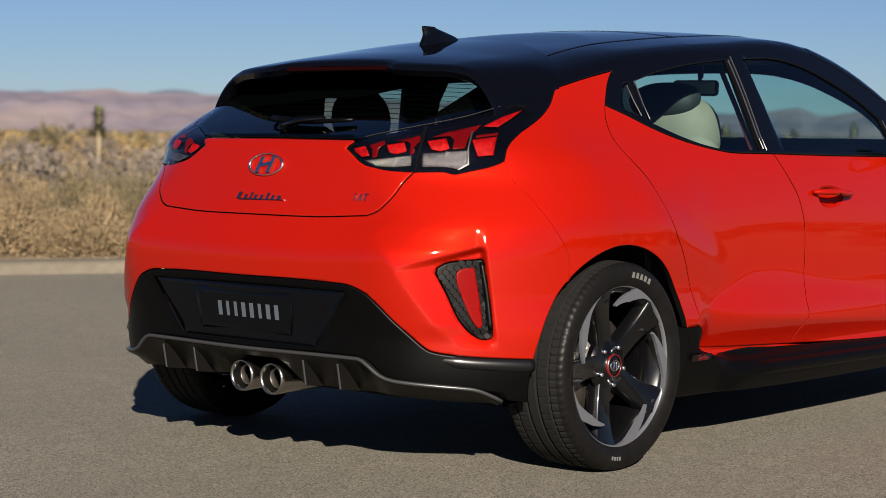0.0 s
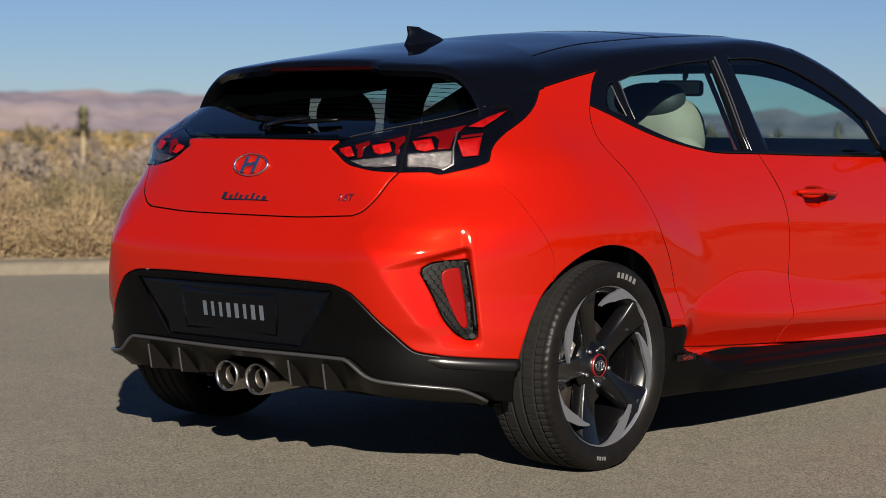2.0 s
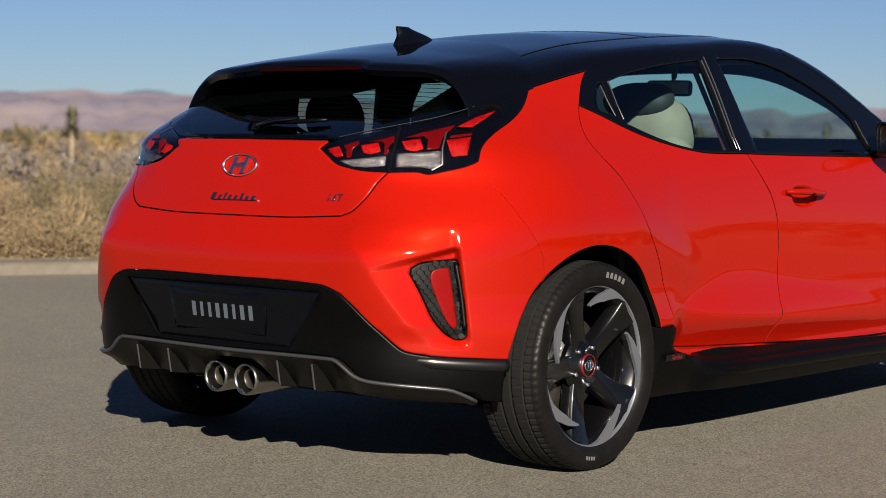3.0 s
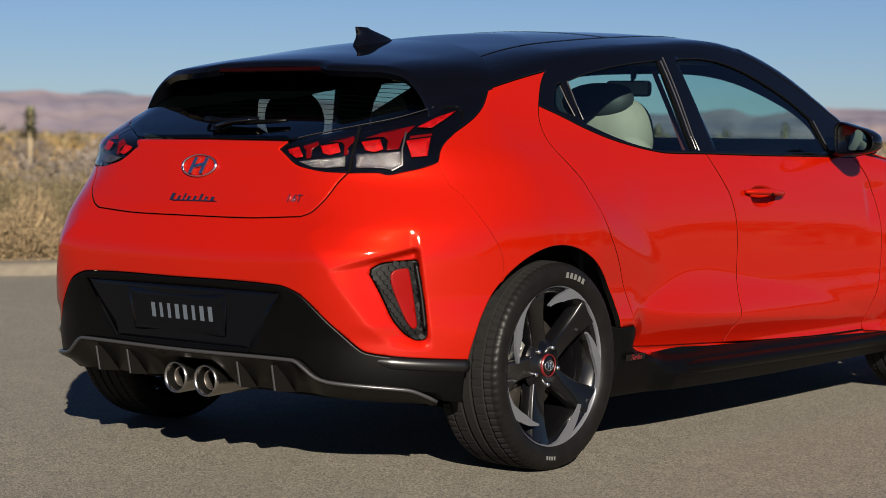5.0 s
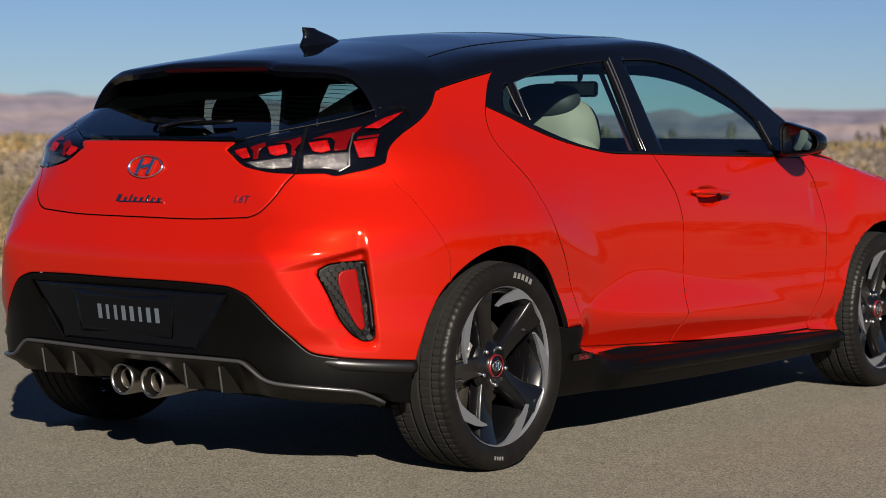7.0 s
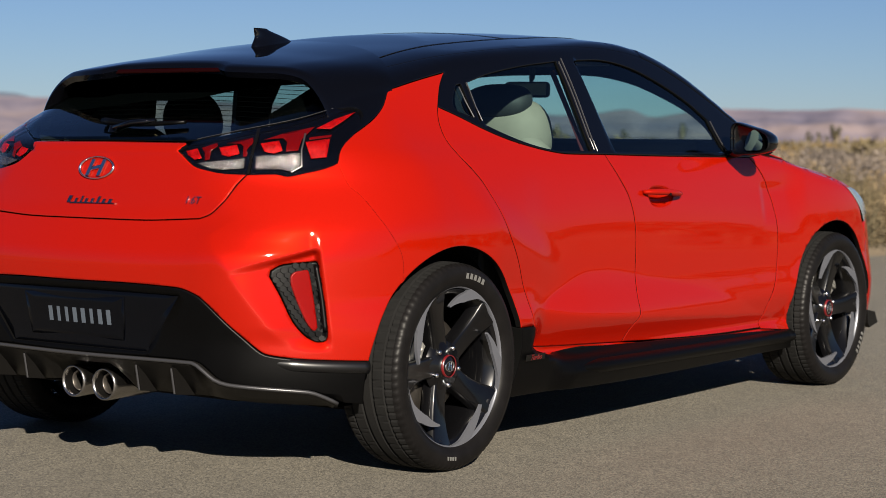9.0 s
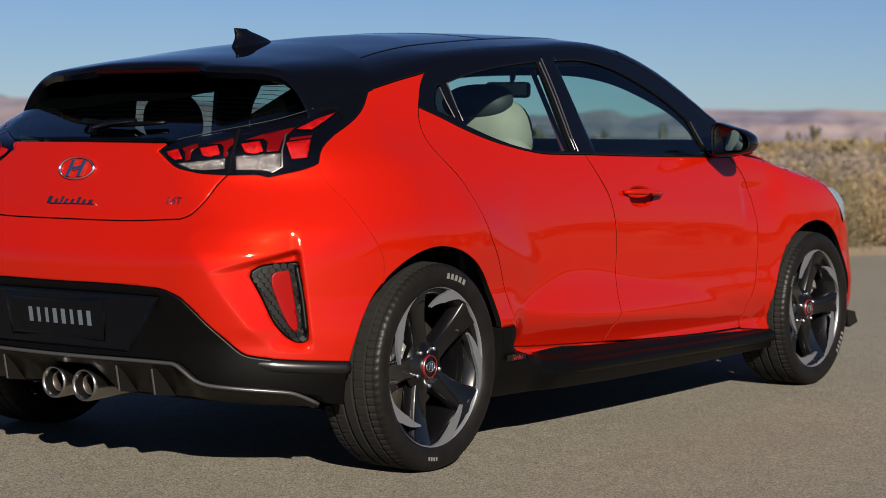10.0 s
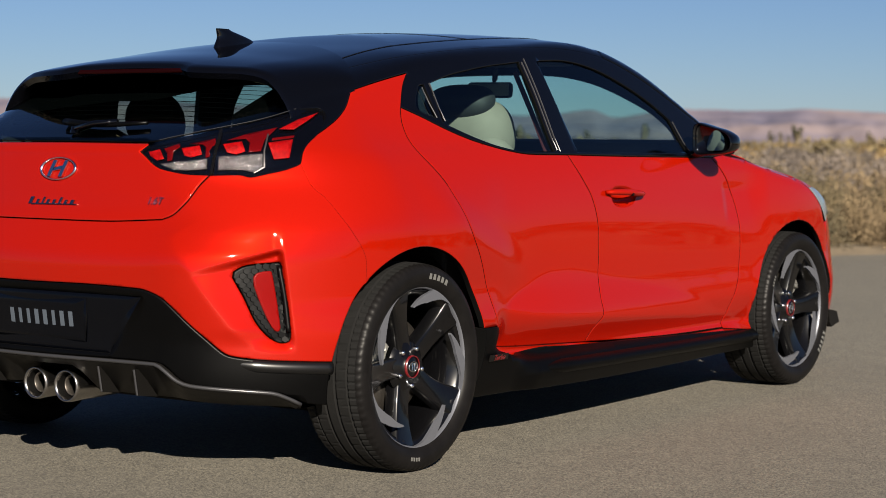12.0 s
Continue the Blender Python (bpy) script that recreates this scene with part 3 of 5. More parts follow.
for pts in ([(1.8, 0.948), (3.9, 0.957), (5.1, 0.928), (3.8, 0.923), (2.3, 0.935)], [(8.0, 0.961), (10.9, 0.970), (11.8, 0.941), (10.0, 0.932), (8.8, 0.937)],
            [(14.6, 0.974), (17.3, 0.983), (18.5, 0.952), (17.2, 0.942), (15.7, 0.948)], [(21.6, 0.979), (25.5, 0.989), (25.6, 0.934), (23.1, 0.929)],
            [(22.4, 1.018), (25.2, 1.047), (28.9, 1.068), (27.0, 1.042), (25.1, 1.017)]):
    lamp_piece("red_lens", pts, LENS_RED, 0.003, "bright red lens")
for pts in ([(4.4, 0.962), (6.7, 0.979), (7.4, 0.968), (6.6, 0.952), (6.5, 0.925), (5.6, 0.922), (5.4, 0.944)], [(8.6, 0.977), (12.4, 0.995), (13.1, 0.982), (12.9, 0.934), (12.3, 0.932), (12.0, 0.967), (11.2, 0.976)],
            [(14.6, 0.988), (17.0, 1.006), (22.0, 1.027), (20.8, 0.990), (20.9, 0.955), (19.0, 0.950), (18.6, 0.982), (17.6, 0.993)], [(21.9, 0.996), (25.6, 1.004), (25.5, 0.996), (22.0, 0.988)]):
    lamp_piece("deep_red_lens", pts, LENS_DEEP, 0.007)
for pts in ([(4.3, 0.914), (12.6, 0.929), (12.7, 0.901), (9.5, 0.896), (7.2, 0.898)], [(14.4, 0.935), (21.3, 0.946), (21.5, 0.908), (20.1, 0.893), (18.3, 0.899), (14.5, 0.898)]):
    lamp_piece("clear_lens", pts, LENS_CLEAR, 0.004, "clear ribbed lens")
lamp_piece("chrome_edge", [(20.85, 1.002), (21.15, 1.002), (21.55, 0.953), (21.8, 0.905), (20.2, 0.889), (20.1, 0.892), (21.5, 0.907), (21.3, 0.953)], SATIN, 0.001, round_edge=0.0008)
lamp_piece("lens_split", [(13.3, 0.884), (13.7, 0.884), (13.9, 0.93), (13.7, 0.985), (12.4, 1.017), (12.0, 1.016), (13.3, 0.98), (13.5, 0.93)], DARK, 0.002, round_edge=0.0008)

covers = panel("lamp_cover", lamp_poly, "wrap", COVER, lamps[0], "clear outer lens", gap=0.0015, thick=0.003, round_edge=0.003, both=True, flange=COVER)
covers[1].parent = lamps[1]
for lamp, side in zip(lamps, (1, -1)):
    ends = [(side * W(14.6 + 0.45 * k, 0)[0], z) for k in range(15) for z in (0.900 + 0.00125 * k, 0.934 + 0.0007 * k)]
    q = [Vector(a) - Vector(b) * 0.003 for a, b in zip(*on_skin("wrap", np.array(ends)))]
    for k in range(15):
        part("lens_rib", tube_bm(q[2 * k:2 * k + 2], 0.0016, 5), lamp, "", LENS_CLEAR)

# bumper vents with a mesh and a reflector
vents = panel("bumper_vent", vent_edge, "wrap", PLASTIC, car, "black plastic vent with honeycomb mesh", both=True, gap=0.001, sink=0.004)
refl = panel("reflector", outline(curve([W(21.7, 0.600), W(22.2, 0.611), W(23.9, 0.616), W(24.2, 0.608), W(25.6, 0.456), W(25.3, 0.446), W(24.8, 0.450), W(24.0, 0.472), W(22.8, 0.522), W(21.8, 0.575), W(21.7, 0.600)])), "wrap", REFLECTOR, vents[0], "flat red reflector", sink=-0.004, thick=0.008, both=True, gap=0.0, step=0.01)
refl[1].parent = vents[1]

# black lower bumper with its number plate recess
low_poly = outline(black_top, moved(arch(0.0, 0.352, 174, 195), "side", "wrap"), [W(29.6, 0.236)], [q for q in black_low[::-1] if q[0] < W(27.1, 0)[0]], mirrored([q for q in black_low[::-1] if q[0] < W(27.1, 0)[0]]), mirrored([W(29.6, 0.236)]), mirrored(moved(arch(0.0, 0.352, 174, 195), "side", "wrap")), mirrored(black_top))
recess = outline([(-0.39, 0.538), (0.39, 0.538), (0.28, 0.372), (-0.28, 0.372)])
lower = panel("lower_bumper", low_poly, "wrap", PLASTIC, car, "matt black lower bumper", holes=[recess])
panel("plate_recess", recess, "wrap", PLATE, lower, "dark glossy plate recess", sink=0.007, gap=-0.004)
number_plate = panel("number_plate", outline([(-0.205, 0.524), (0.212, 0.524), (0.195, 0.397), (-0.19, 0.397)]), "rear", PLATE, lower, "dark navy display plate", sink=0.003, thick=0.006, gap=0)

# the rounded shelf along the top of the black bumper, below the painted corner
ledge = [q for q in black_top if q[0] > W(18.4, 0)[0]]
for s in (1, -1):
    p, n = on_skin("wrap", np.array([(s * u, v - 0.019) for u, v in ledge]))
    part("bumper_shelf", tube_bm([Vector(a) - Vector(b) * 0.012 for a, b in zip(p, n)], lambda t: 0.020 * min(1, 0.25 + 3 * t), 18), lower, "smooth black shelf", LEDGE, smooth=True)

# doors, fender, sill
r_door_poly = outline(dlo_rear, b_seam[::-1], door_low[::-1], door_back[::-1])
panel("rear_door", r_door_poly, "side", RED, car, both=True, step=0.010)
f_door_poly = outline(dlo_front, fender_back, front_low, b_seam)
handle_cup = outline(curve([(1.205, 0.808), (1.24, 0.824), (1.30, 0.826), (1.355, 0.815), (1.378, 0.793), (1.35, 0.768), (1.28, 0.758), (1.225, 0.770), (1.205, 0.808)], 0.012))
front_doors = panel("front_door", f_door_poly, "side", RED, car, both=True, step=0.010, gap=0.002, holes=[handle_cup])
fender_poly = outline(fender_back[::-1], [(2.12, 0.938), (2.3, 0.918), (2.5, 0.885), (2.7, 0.842), (2.9, 0.775)], [(2.99, 0.60), (2.998, 0.36)], arch(2.65, 0.352, 6, 186), [(2.29, 0.252), (2.07, 0.272)])
panel("front_fender", fender_poly, "side", RED, car, both=True)
sill_poly = outline(curve([(0.345, 0.402), (0.436, 0.400)]), curve([(0.436, 0.400), (0.452, 0.372), (0.486, 0.338), (0.530, 0.306), (0.58, 0.297), (0.640, 0.297), (0.730, 0.302), (0.812, 0.303), (1.044, 0.294), (1.660, 0.277), (2.300, 0.254)]), [(2.335, 0.18)], curve([(2.335, 0.178), (1.303, 0.172), (0.36, 0.182)]), arch(0.0, 0.352, -20, 14))
sills = panel("side_skirt", sill_poly, "side", PLASTIC, car, "matt black side skirt", both=True, gap=0.0005, sink=-0.004, thick=0.05)
strip_poly = outline(curve([(0.436, 0.400), (0.452, 0.372), (0.486, 0.338), (0.536, 0.323), (0.639, 0.316), (0.812, 0.309), (1.050, 0.299), (1.234, 0.293), (1.654, 0.281), (2.070, 0.276)]), [(2.29, 0.252)], curve([(2.300, 0.242), (1.660, 0.258), (1.044, 0.274), (0.770, 0.272), (0.656, 0.268), (0.58, 0.270), (0.530, 0.284), (0.486, 0.330)]))
panel("rocker_panel", strip_poly, "side", RED, car, both=True, gap=0.001, sink=0.006)

# the black sides of the cabin, with the openings of the panes
q_pane = outline(curve([(0.318, 1.160), (0.288, 1.152), (0.250, 1.088), (0.300, 1.062), (0.330, 1.058)]), [(0.318, 1.160)])
r_pane = outline(curve([(0.352, 1.165), (0.474, 1.196), (0.670, 1.228), (0.872, 1.250)]), curve([(0.872, 1.250), (0.906, 0.955)]), curve([(0.906, 0.953), (0.720, 0.953), (0.643, 0.960), (0.546, 0.978), (0.447, 1.006), (0.362, 1.036)]))
f_pane = outline(curve([(0.992, 1.258), (1.176, 1.264), (1.354, 1.243), (1.522, 1.195), (1.687, 1.128), (1.800, 1.065)]), curve([(1.800, 1.065), (1.850, 0.950)]), curve([(1.850, 0.945), (1.052, 0.950)]))
side_poly = outline(roof_edge, dlo_back, dlo_rear, dlo_front, [(2.12, 0.938), (2.24, 0.945)], rail[::-1])
frames = panel("cabin_frame", side_poly, "side", GLOSS, car, "gloss black window frames and pillars", gap=0.001, holes=[q_pane, r_pane, f_pane], tight=rail, both=True, step=0.016, thick=0.010)
for name, poly in (("quarter_pane", q_pane), ("side_pane", r_pane), ("side_pane", f_pane)):
    # the darkness behind the quarter pane is put into its tint
    made = panel(name, poly, "side", PANE if name == "side_pane" else CABIN_DARK_PANE, frames[0], "tinted side window", sink=0.008, gap=-0.004, thick=0.004, round_edge=0.001, both=True)
    made[1].parent = frames[1]

# roof, windscreen, bonnet
r_top = [q for q in moved(rail, "side", "top")]
r_roof = [q for q in r_top if 0.02 < q[0] < 1.46]
r_glass = [q for q in r_top if q[0] > 1.45]


def across(line):
    return [(x, -y) for x, y in line[::-1]]


roof_poly = outline([(0.285 - 0.78 * y * y, y) for y in np.linspace(0.52, -0.52, 21)], r_roof, curve([r_roof[-1], (1.53, -0.3), (1.55, 0.0), (1.53, 0.3), across(r_roof)[0]]), across(r_roof))
panel("roof", roof_poly, "top", GLOSS, car, "gloss black roof", step=0.03, tight=r_roof + across(r_roof))
screen_poly = outline(r_glass, [(2.36, -0.5), (2.40, 0.0), (2.36, 0.5)], across(r_glass), curve([across(r_glass)[-1], (1.53, 0.3), (1.55, 0.0), (1.53, -0.3), r_glass[0]]))
panel("windscreen", screen_poly, "top", PANE, car, thick=0.005, step=0.05, gap=0.004, sink=0.002)
pillar = outline(r_glass, [(x, y + 0.085) for x, y in r_glass[::-1]])
panel("screen_pillar", pillar, "top", GLOSS, car, "gloss black windscreen pillar", sink=-0.003, gap=0.0, thick=0.012, both=True)
clear = outline(curve([(2.36, -0.50), (2.156, -0.563), (2.01, -0.545), (1.90, -0.48), (1.82, -0.40), (1.775, -0.28), (1.77, 0.0), (1.775, 0.28), (1.82, 0.40), (1.90, 0.48), (2.01, 0.545), (2.156, 0.563), (2.36, 0.50)]), curve([(2.36, 0.50), (2.40, 0.0), (2.36, -0.50)]))
panel("pillar_lining", outline(curve([(2.27, -0.66), (2.0, -0.64), (1.7, -0.60), (1.50, -0.56)]), curve([(1.50, -0.56), (1.52, 0.0), (1.50, 0.56)]), curve([(1.50, 0.56), (1.7, 0.60), (2.0, 0.64), (2.27, 0.66)]), curve([(2.27, 0.66), (2.42, 0.45), (2.44, 0.0), (2.42, -0.45), (2.27, -0.66)])), "top", DARK, car, sink=0.014, thick=0.01, step=0.03, holes=[clear])
hood_edge = moved([(2.12, 0.938), (2.3, 0.918), (2.5, 0.885), (2.7, 0.842), (2.9, 0.775)], "side", "top")
hood_poly = outline([(2.26, -0.62)], hood_edge[1:], [(3.25, -0.5), (3.33, 0.0), (3.25, 0.5)], across(hood_edge[1:]), [(2.26, 0.62), (2.36, 0.5), (2.40, 0.0), (2.36, -0.5)])
panel("bonnet", hood_poly, "top", RED, car, step=0.03)
nose = panel("front_bumper", outline([(-1.05, 0.20), (1.05, 0.20), (1.09, 0.60), (1.05, 0.77), (0.4, 0.79), (-0.4, 0.79), (-1.05, 0.77), (-1.09, 0.60)]), "front", RED, car, step=0.04)
panel("grille", outline([(-0.45, 0.28), (0.45, 0.28), (0.55, 0.56), (-0.55, 0.56)]), "front", PLASTIC, nose, "black grille", sink=-0.006, thick=0.01)
panel("headlamp", outline([(0.62, 0.66), (0.98, 0.68), (1.10, 0.735), (1.04, 0.775), (0.70, 0.74)]), "front", HEADLAMP, nose, "clear headlamp", sink=-0.006, thick=0.01, both=True)
panel("headlamp", outline(curve([(2.765, 0.802), (2.85, 0.800), (2.95, 0.770), (3.00, 0.70), (2.965, 0.655), (2.93, 0.690), (2.87, 0.735), (2.765, 0.802)])), "side", HEADLAMP, nose, "clear headlamp end", sink=-0.004, thick=0.01, both=True)
for s in (1, -1):
    fin = plate_bm([(2.99, 0.285), (3.07, 0.272), (3.10, 0.225), (3.02, 0.208), (3.0, 0.23)], 0.02)
    part("bumper_winglet", fin, nose, "grey winglet", GREY, m=Matrix.Translation((0, -s * 0.862 - 0.01, 0)))

# roof spoiler
edge_x = spline([(0, -0.300), (0.235, -0.302), (0.255, -0.325), (0.36, -0.312), (0.44, -0.286), (0.52, -0.262), (0.605, -0.262)])
edge_drop = spline([(0, 0.0), (0.42, 0.0), (0.48, 0.006), (0.52, 0.018), (0.565, 0.050), (0.605, 0.100)])


def spoiler():
    qs = np.concatenate([np.linspace(-0.605, -0.26, 22), np.linspace(-0.25, 0.25, 13), np.linspace(0.26, 0.605, 22)])
    qs = np.concatenate([[-0.616, -0.613, -0.609], qs, [0.609, 0.613, 0.616]])
    rows = []
    for q in qs:
        a = abs(q)
        x0, x1 = max(0.278 - 0.78 * q * q, -0.03), float(edge_x(a))

        bend = 80 * max(0, a - 0.596) ** 2

        def skin(x, lower=0.0):
            lower = lower + bend
            y = q * (1 + 0.26 * min(0.25, max(0, x + 0.26)))
            return (x, y, float(top_face(x, y)) - float(edge_drop(a)) * float(1 - 0.62 * sstep(-0.26, 0.02, np.array(x))) - lower)
        top = [skin(x) for x in np.linspace(x0, x1 + 0.012, 18)]
        deep = 0.036 + 0.03 * float(sstep(0.5, 0.6, np.array(a)))
        rows.append(top + [skin(x1 + 0.003, 0.005), skin(x1, 0.014), skin(x1 + 0.012, 0.034), skin(x1 + 0.03, deep + 0.006), skin(-0.12, 0.055), skin(x0 - 0.02, 0.05)])
    bm = bmesh.new()
    grid = [[bm.verts.new(p) for p in r] for r in rows]
    n = len(rows[0])
    for a, b in zip(grid, grid[1:]):
        for k in range(n):
            bm.faces.new((a[k], b[k], b[(k + 1) % n], a[(k + 1) % n]))
    bm.faces.new(grid[0]), bm.faces.new(grid[-1][::-1])
    bmesh.ops.recalc_face_normals(bm, faces=bm.faces[:])
    for e in bm.edges:
        e.smooth = e.calc_face_angle(0) < 0.6
    return bm


wing = part("roof_spoiler", spoiler(), car, "gloss black roof spoiler", GLOSS, smooth=True)
part("brake_light", box_bm(0.012, 0.48, 0.014, 0.004), wing, "dark red high brake light", LED, m=pose(-0.298, 0, 1.190))

# fin aerial on the roof
bm = bmesh.new()
fin = []
fin_back = spline([(1.255, 0.090), (1.28, 0.091), (1.315, 0.104), (1.341, 0.099), (1.347, 0.104)])
fin_front = spline([(1.255, 0.262), (1.275, 0.275), (1.298, 0.291), (1.306, 0.283), (1.313, 0.266), (1.325, 0.220), (1.336, 0.174), (1.343, 0.156), (1.347, 0.146)])
for z in np.linspace(1.255, 1.347, 19):
    x0, x1, t = float(fin_back(z)), float(fin_front(z)), (z - 1.255) / 0.092
    w = 0.034 * (1 - t) ** 0.8 + 0.006
    fin.append([bm.verts.new((x0 + (x1 - x0) * (0.5 - 0.5 * math.cos(a)), w * math.sin(a) * (1 - 0.5 * (0.5 - 0.5 * math.cos(a))), z)) for a in np.linspace(0, 2 * math.pi, 20, endpoint=False)])
for a, b in zip(fin, fin[1:]):
    for k in range(20):
        bm.faces.new((a[k], a[(k + 1) % 20], b[(k + 1) % 20], b[k]))
bm.faces.new(fin[-1]), bm.faces.new(fin[0][::-1])
bmesh.ops.recalc_face_normals(bm, faces=bm.faces[:])
part("fin_aerial", bm, car, "gloss black shark fin aerial", GLOSS, smooth=True)

# rear diffuser: an apron under the bumper, with a satin lip, ribs and two pipes
lip = curve([(0.0, 0.352), W(7.6, 0.352), W(9.2, 0.336), W(11.2, 0.308), W(13.2, 0.296), W(24.4, 0.276), W(26.8, 0.258), W(28.5, 0.240)], 0.02)
lip_full = mirrored(lip)[:-1] + lip
keel = spline([(0.0, 0.322), (0.10, 0.322), (0.135, 0.300), (0.175, 0.252), (0.46, 0.247), (0.52, 0.243), (0.62, 0.236), (0.80, 0.225)])


def diffuser():
    p, n = on_skin("wrap", np.array(lip_full))
    bm, rows = bmesh.new(), []
    for (u, _), q, m in zip(lip_full, p, n):
        q, m = Vector(q), Vector((m[0], m[1], 0)).normalized()
        low = float(keel(min(abs(u), 0.8)))
        low = min(low, q.z - 0.02)
        back = min(0.09, 0.6 * (q.z - low) + 0.02)
        f = q - m * back
        rows.append([bm.verts.new(v) for v in (q - m * 0.03 + Vector((0, 0, 0.004)), q + m * 0.010 + Vector((0, 0, 0.002)), q + m * 0.014 - Vector((0, 0, 0.004)), q + m * 0.006 - Vector((0, 0, 0.012)), q - m * back * 0.5 - Vector((0, 0, (q.z - low) * 0.55)), Vector((f.x, f.y, low)), Vector((f.x + 0.25, f.y * 0.94, low - 0.01)))])
    for a, b in zip(rows, rows[1:]):
        for k in range(6):
            bm.faces.new((a[k], a[k + 1], b[k + 1], b[k]))
    bmesh.ops.recalc_face_normals(bm, faces=bm.faces[:])
    return bm


apron = part("diffuser", diffuser(), car, "dark grey rear diffuser with satin lip", GREY, smooth=True)
lip_p, lip_n = on_skin("wrap", np.array(lip_full))
part("lip", tube_bm([Vector(q) + Vector((m[0], m[1], 0)) * 0.010 - Vector((0, 0, 0.002)) for q, m in zip(lip_p, lip_n)], 0.0055, 8), apron, "satin grey lip", SATIN, smooth=True)
for y in (0.375, 0.235, -0.235, -0.375):
    part("rib", plate_bm([(-0.674, 0.333), (-0.660, 0.254), (-0.50, 0.236), (-0.55, 0.30)], 0.012), apron, "", GREY, m=Matrix.Translation((0, y - 0.006, 0)))
    part("rib_edge", tube_bm([(-0.676, y, 0.330), (-0.662, y, 0.256)], 0.0032, 6), apron, "", SATIN)
# added dark tube; shade of the pipe recess is put into its colour
part("exhaust_recess_dark", tube_bm([(-0.55, 0, 0.285), (-0.40, 0, 0.275)], lambda t: 0.135, 24, 0.45), apron, "dark filler for the shaded recess above the pipes", DARK, smooth=True)
for s in (1, -1):
    pipe = spun([(-0.660, 0.0385), (-0.674, 0.0400), (-0.682, 0.0435), (-0.680, 0.0475), (-0.668, 0.049), (-0.60, 0.047), (-0.42, 0.043)][::1], "X", 40)
    tail = part("exhaust_pipe", pipe, car, "polished steel exhaust tip", STEEL, m=Matrix.Translation((0.042, s * 0.064, 0.256)), smooth=True)
    part("inner_pipe", spun([(-0.640, 0.0265), (-0.652, 0.028), (-0.655, 0.0305), (-0.648, 0.033), (-0.58, 0.033)], "X", 32), tail, "", DISC, smooth=True)
    part("pipe_inside", spun([(-0.672, 0.040), (-0.66, 0.038), (-0.56, 0.036), (-0.56, 0.001)], "X", 32), tail, "dark matt inside", material("pipe_black", (0.00176, 0.00161, 0.00147), 0.6, spec=0.08) if s == 1 else bpy.data.materials["pipe_black"], smooth=True)

# dark inner structure: unseen blocks added so that no light leaks, and arch liners
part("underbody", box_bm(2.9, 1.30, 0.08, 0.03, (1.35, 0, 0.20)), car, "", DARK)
# wider plate added to keep sunlight off the ground below the car
part("floor_light_block", box_bm(1.84, 1.66, 0.05, 0.02, (1.335, 0, 0.205)), car, "", DARK)
part("rear_light_block", box_bm(0.46, 1.05, 0.50, 0.03, (-0.32, 0, 0.48)), car, "", DARK)
part("front_light_block", box_bm(0.85, 1.05, 0.45, 0.03, (2.85, 0, 0.45)), car, "", DARK)
for cx in (0.0, 2.65):
    for s in (1, -1):
        liner = bmesh.new()
        rows = []
        for k in range(25):
            a = radians(-4 + 190 * k / 24)
            rows.append([liner.verts.new((cx + r * math.cos(a), -s * y, 0.318 + r * math.sin(a))) for y, r in ((0.80, 0.365), (0.56, 0.365), (0.56, 0.02))])
        for a, b in zip(rows, rows[1:]):
            for k in range(2):
                liner.faces.new((a[k], a[k + 1], b[k + 1], b[k]))
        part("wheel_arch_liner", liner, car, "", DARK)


# ---- wheels ----
def polar_piece(pts, depth):
    return plate_bm([(r * math.cos(radians(a)), r * math.sin(radians(a))) for a, r in pts], depth)


def bent(points, steps=6):
    """Polar points with straight runs divided, so that they follow the circle."""
    out = []
    for (a, r), (b, s) in zip(points, points[1:] + points[:1]):
        out += [(a + (b - a) * k / steps, r + (s - r) * k / steps) for k in range(steps)]
    return out


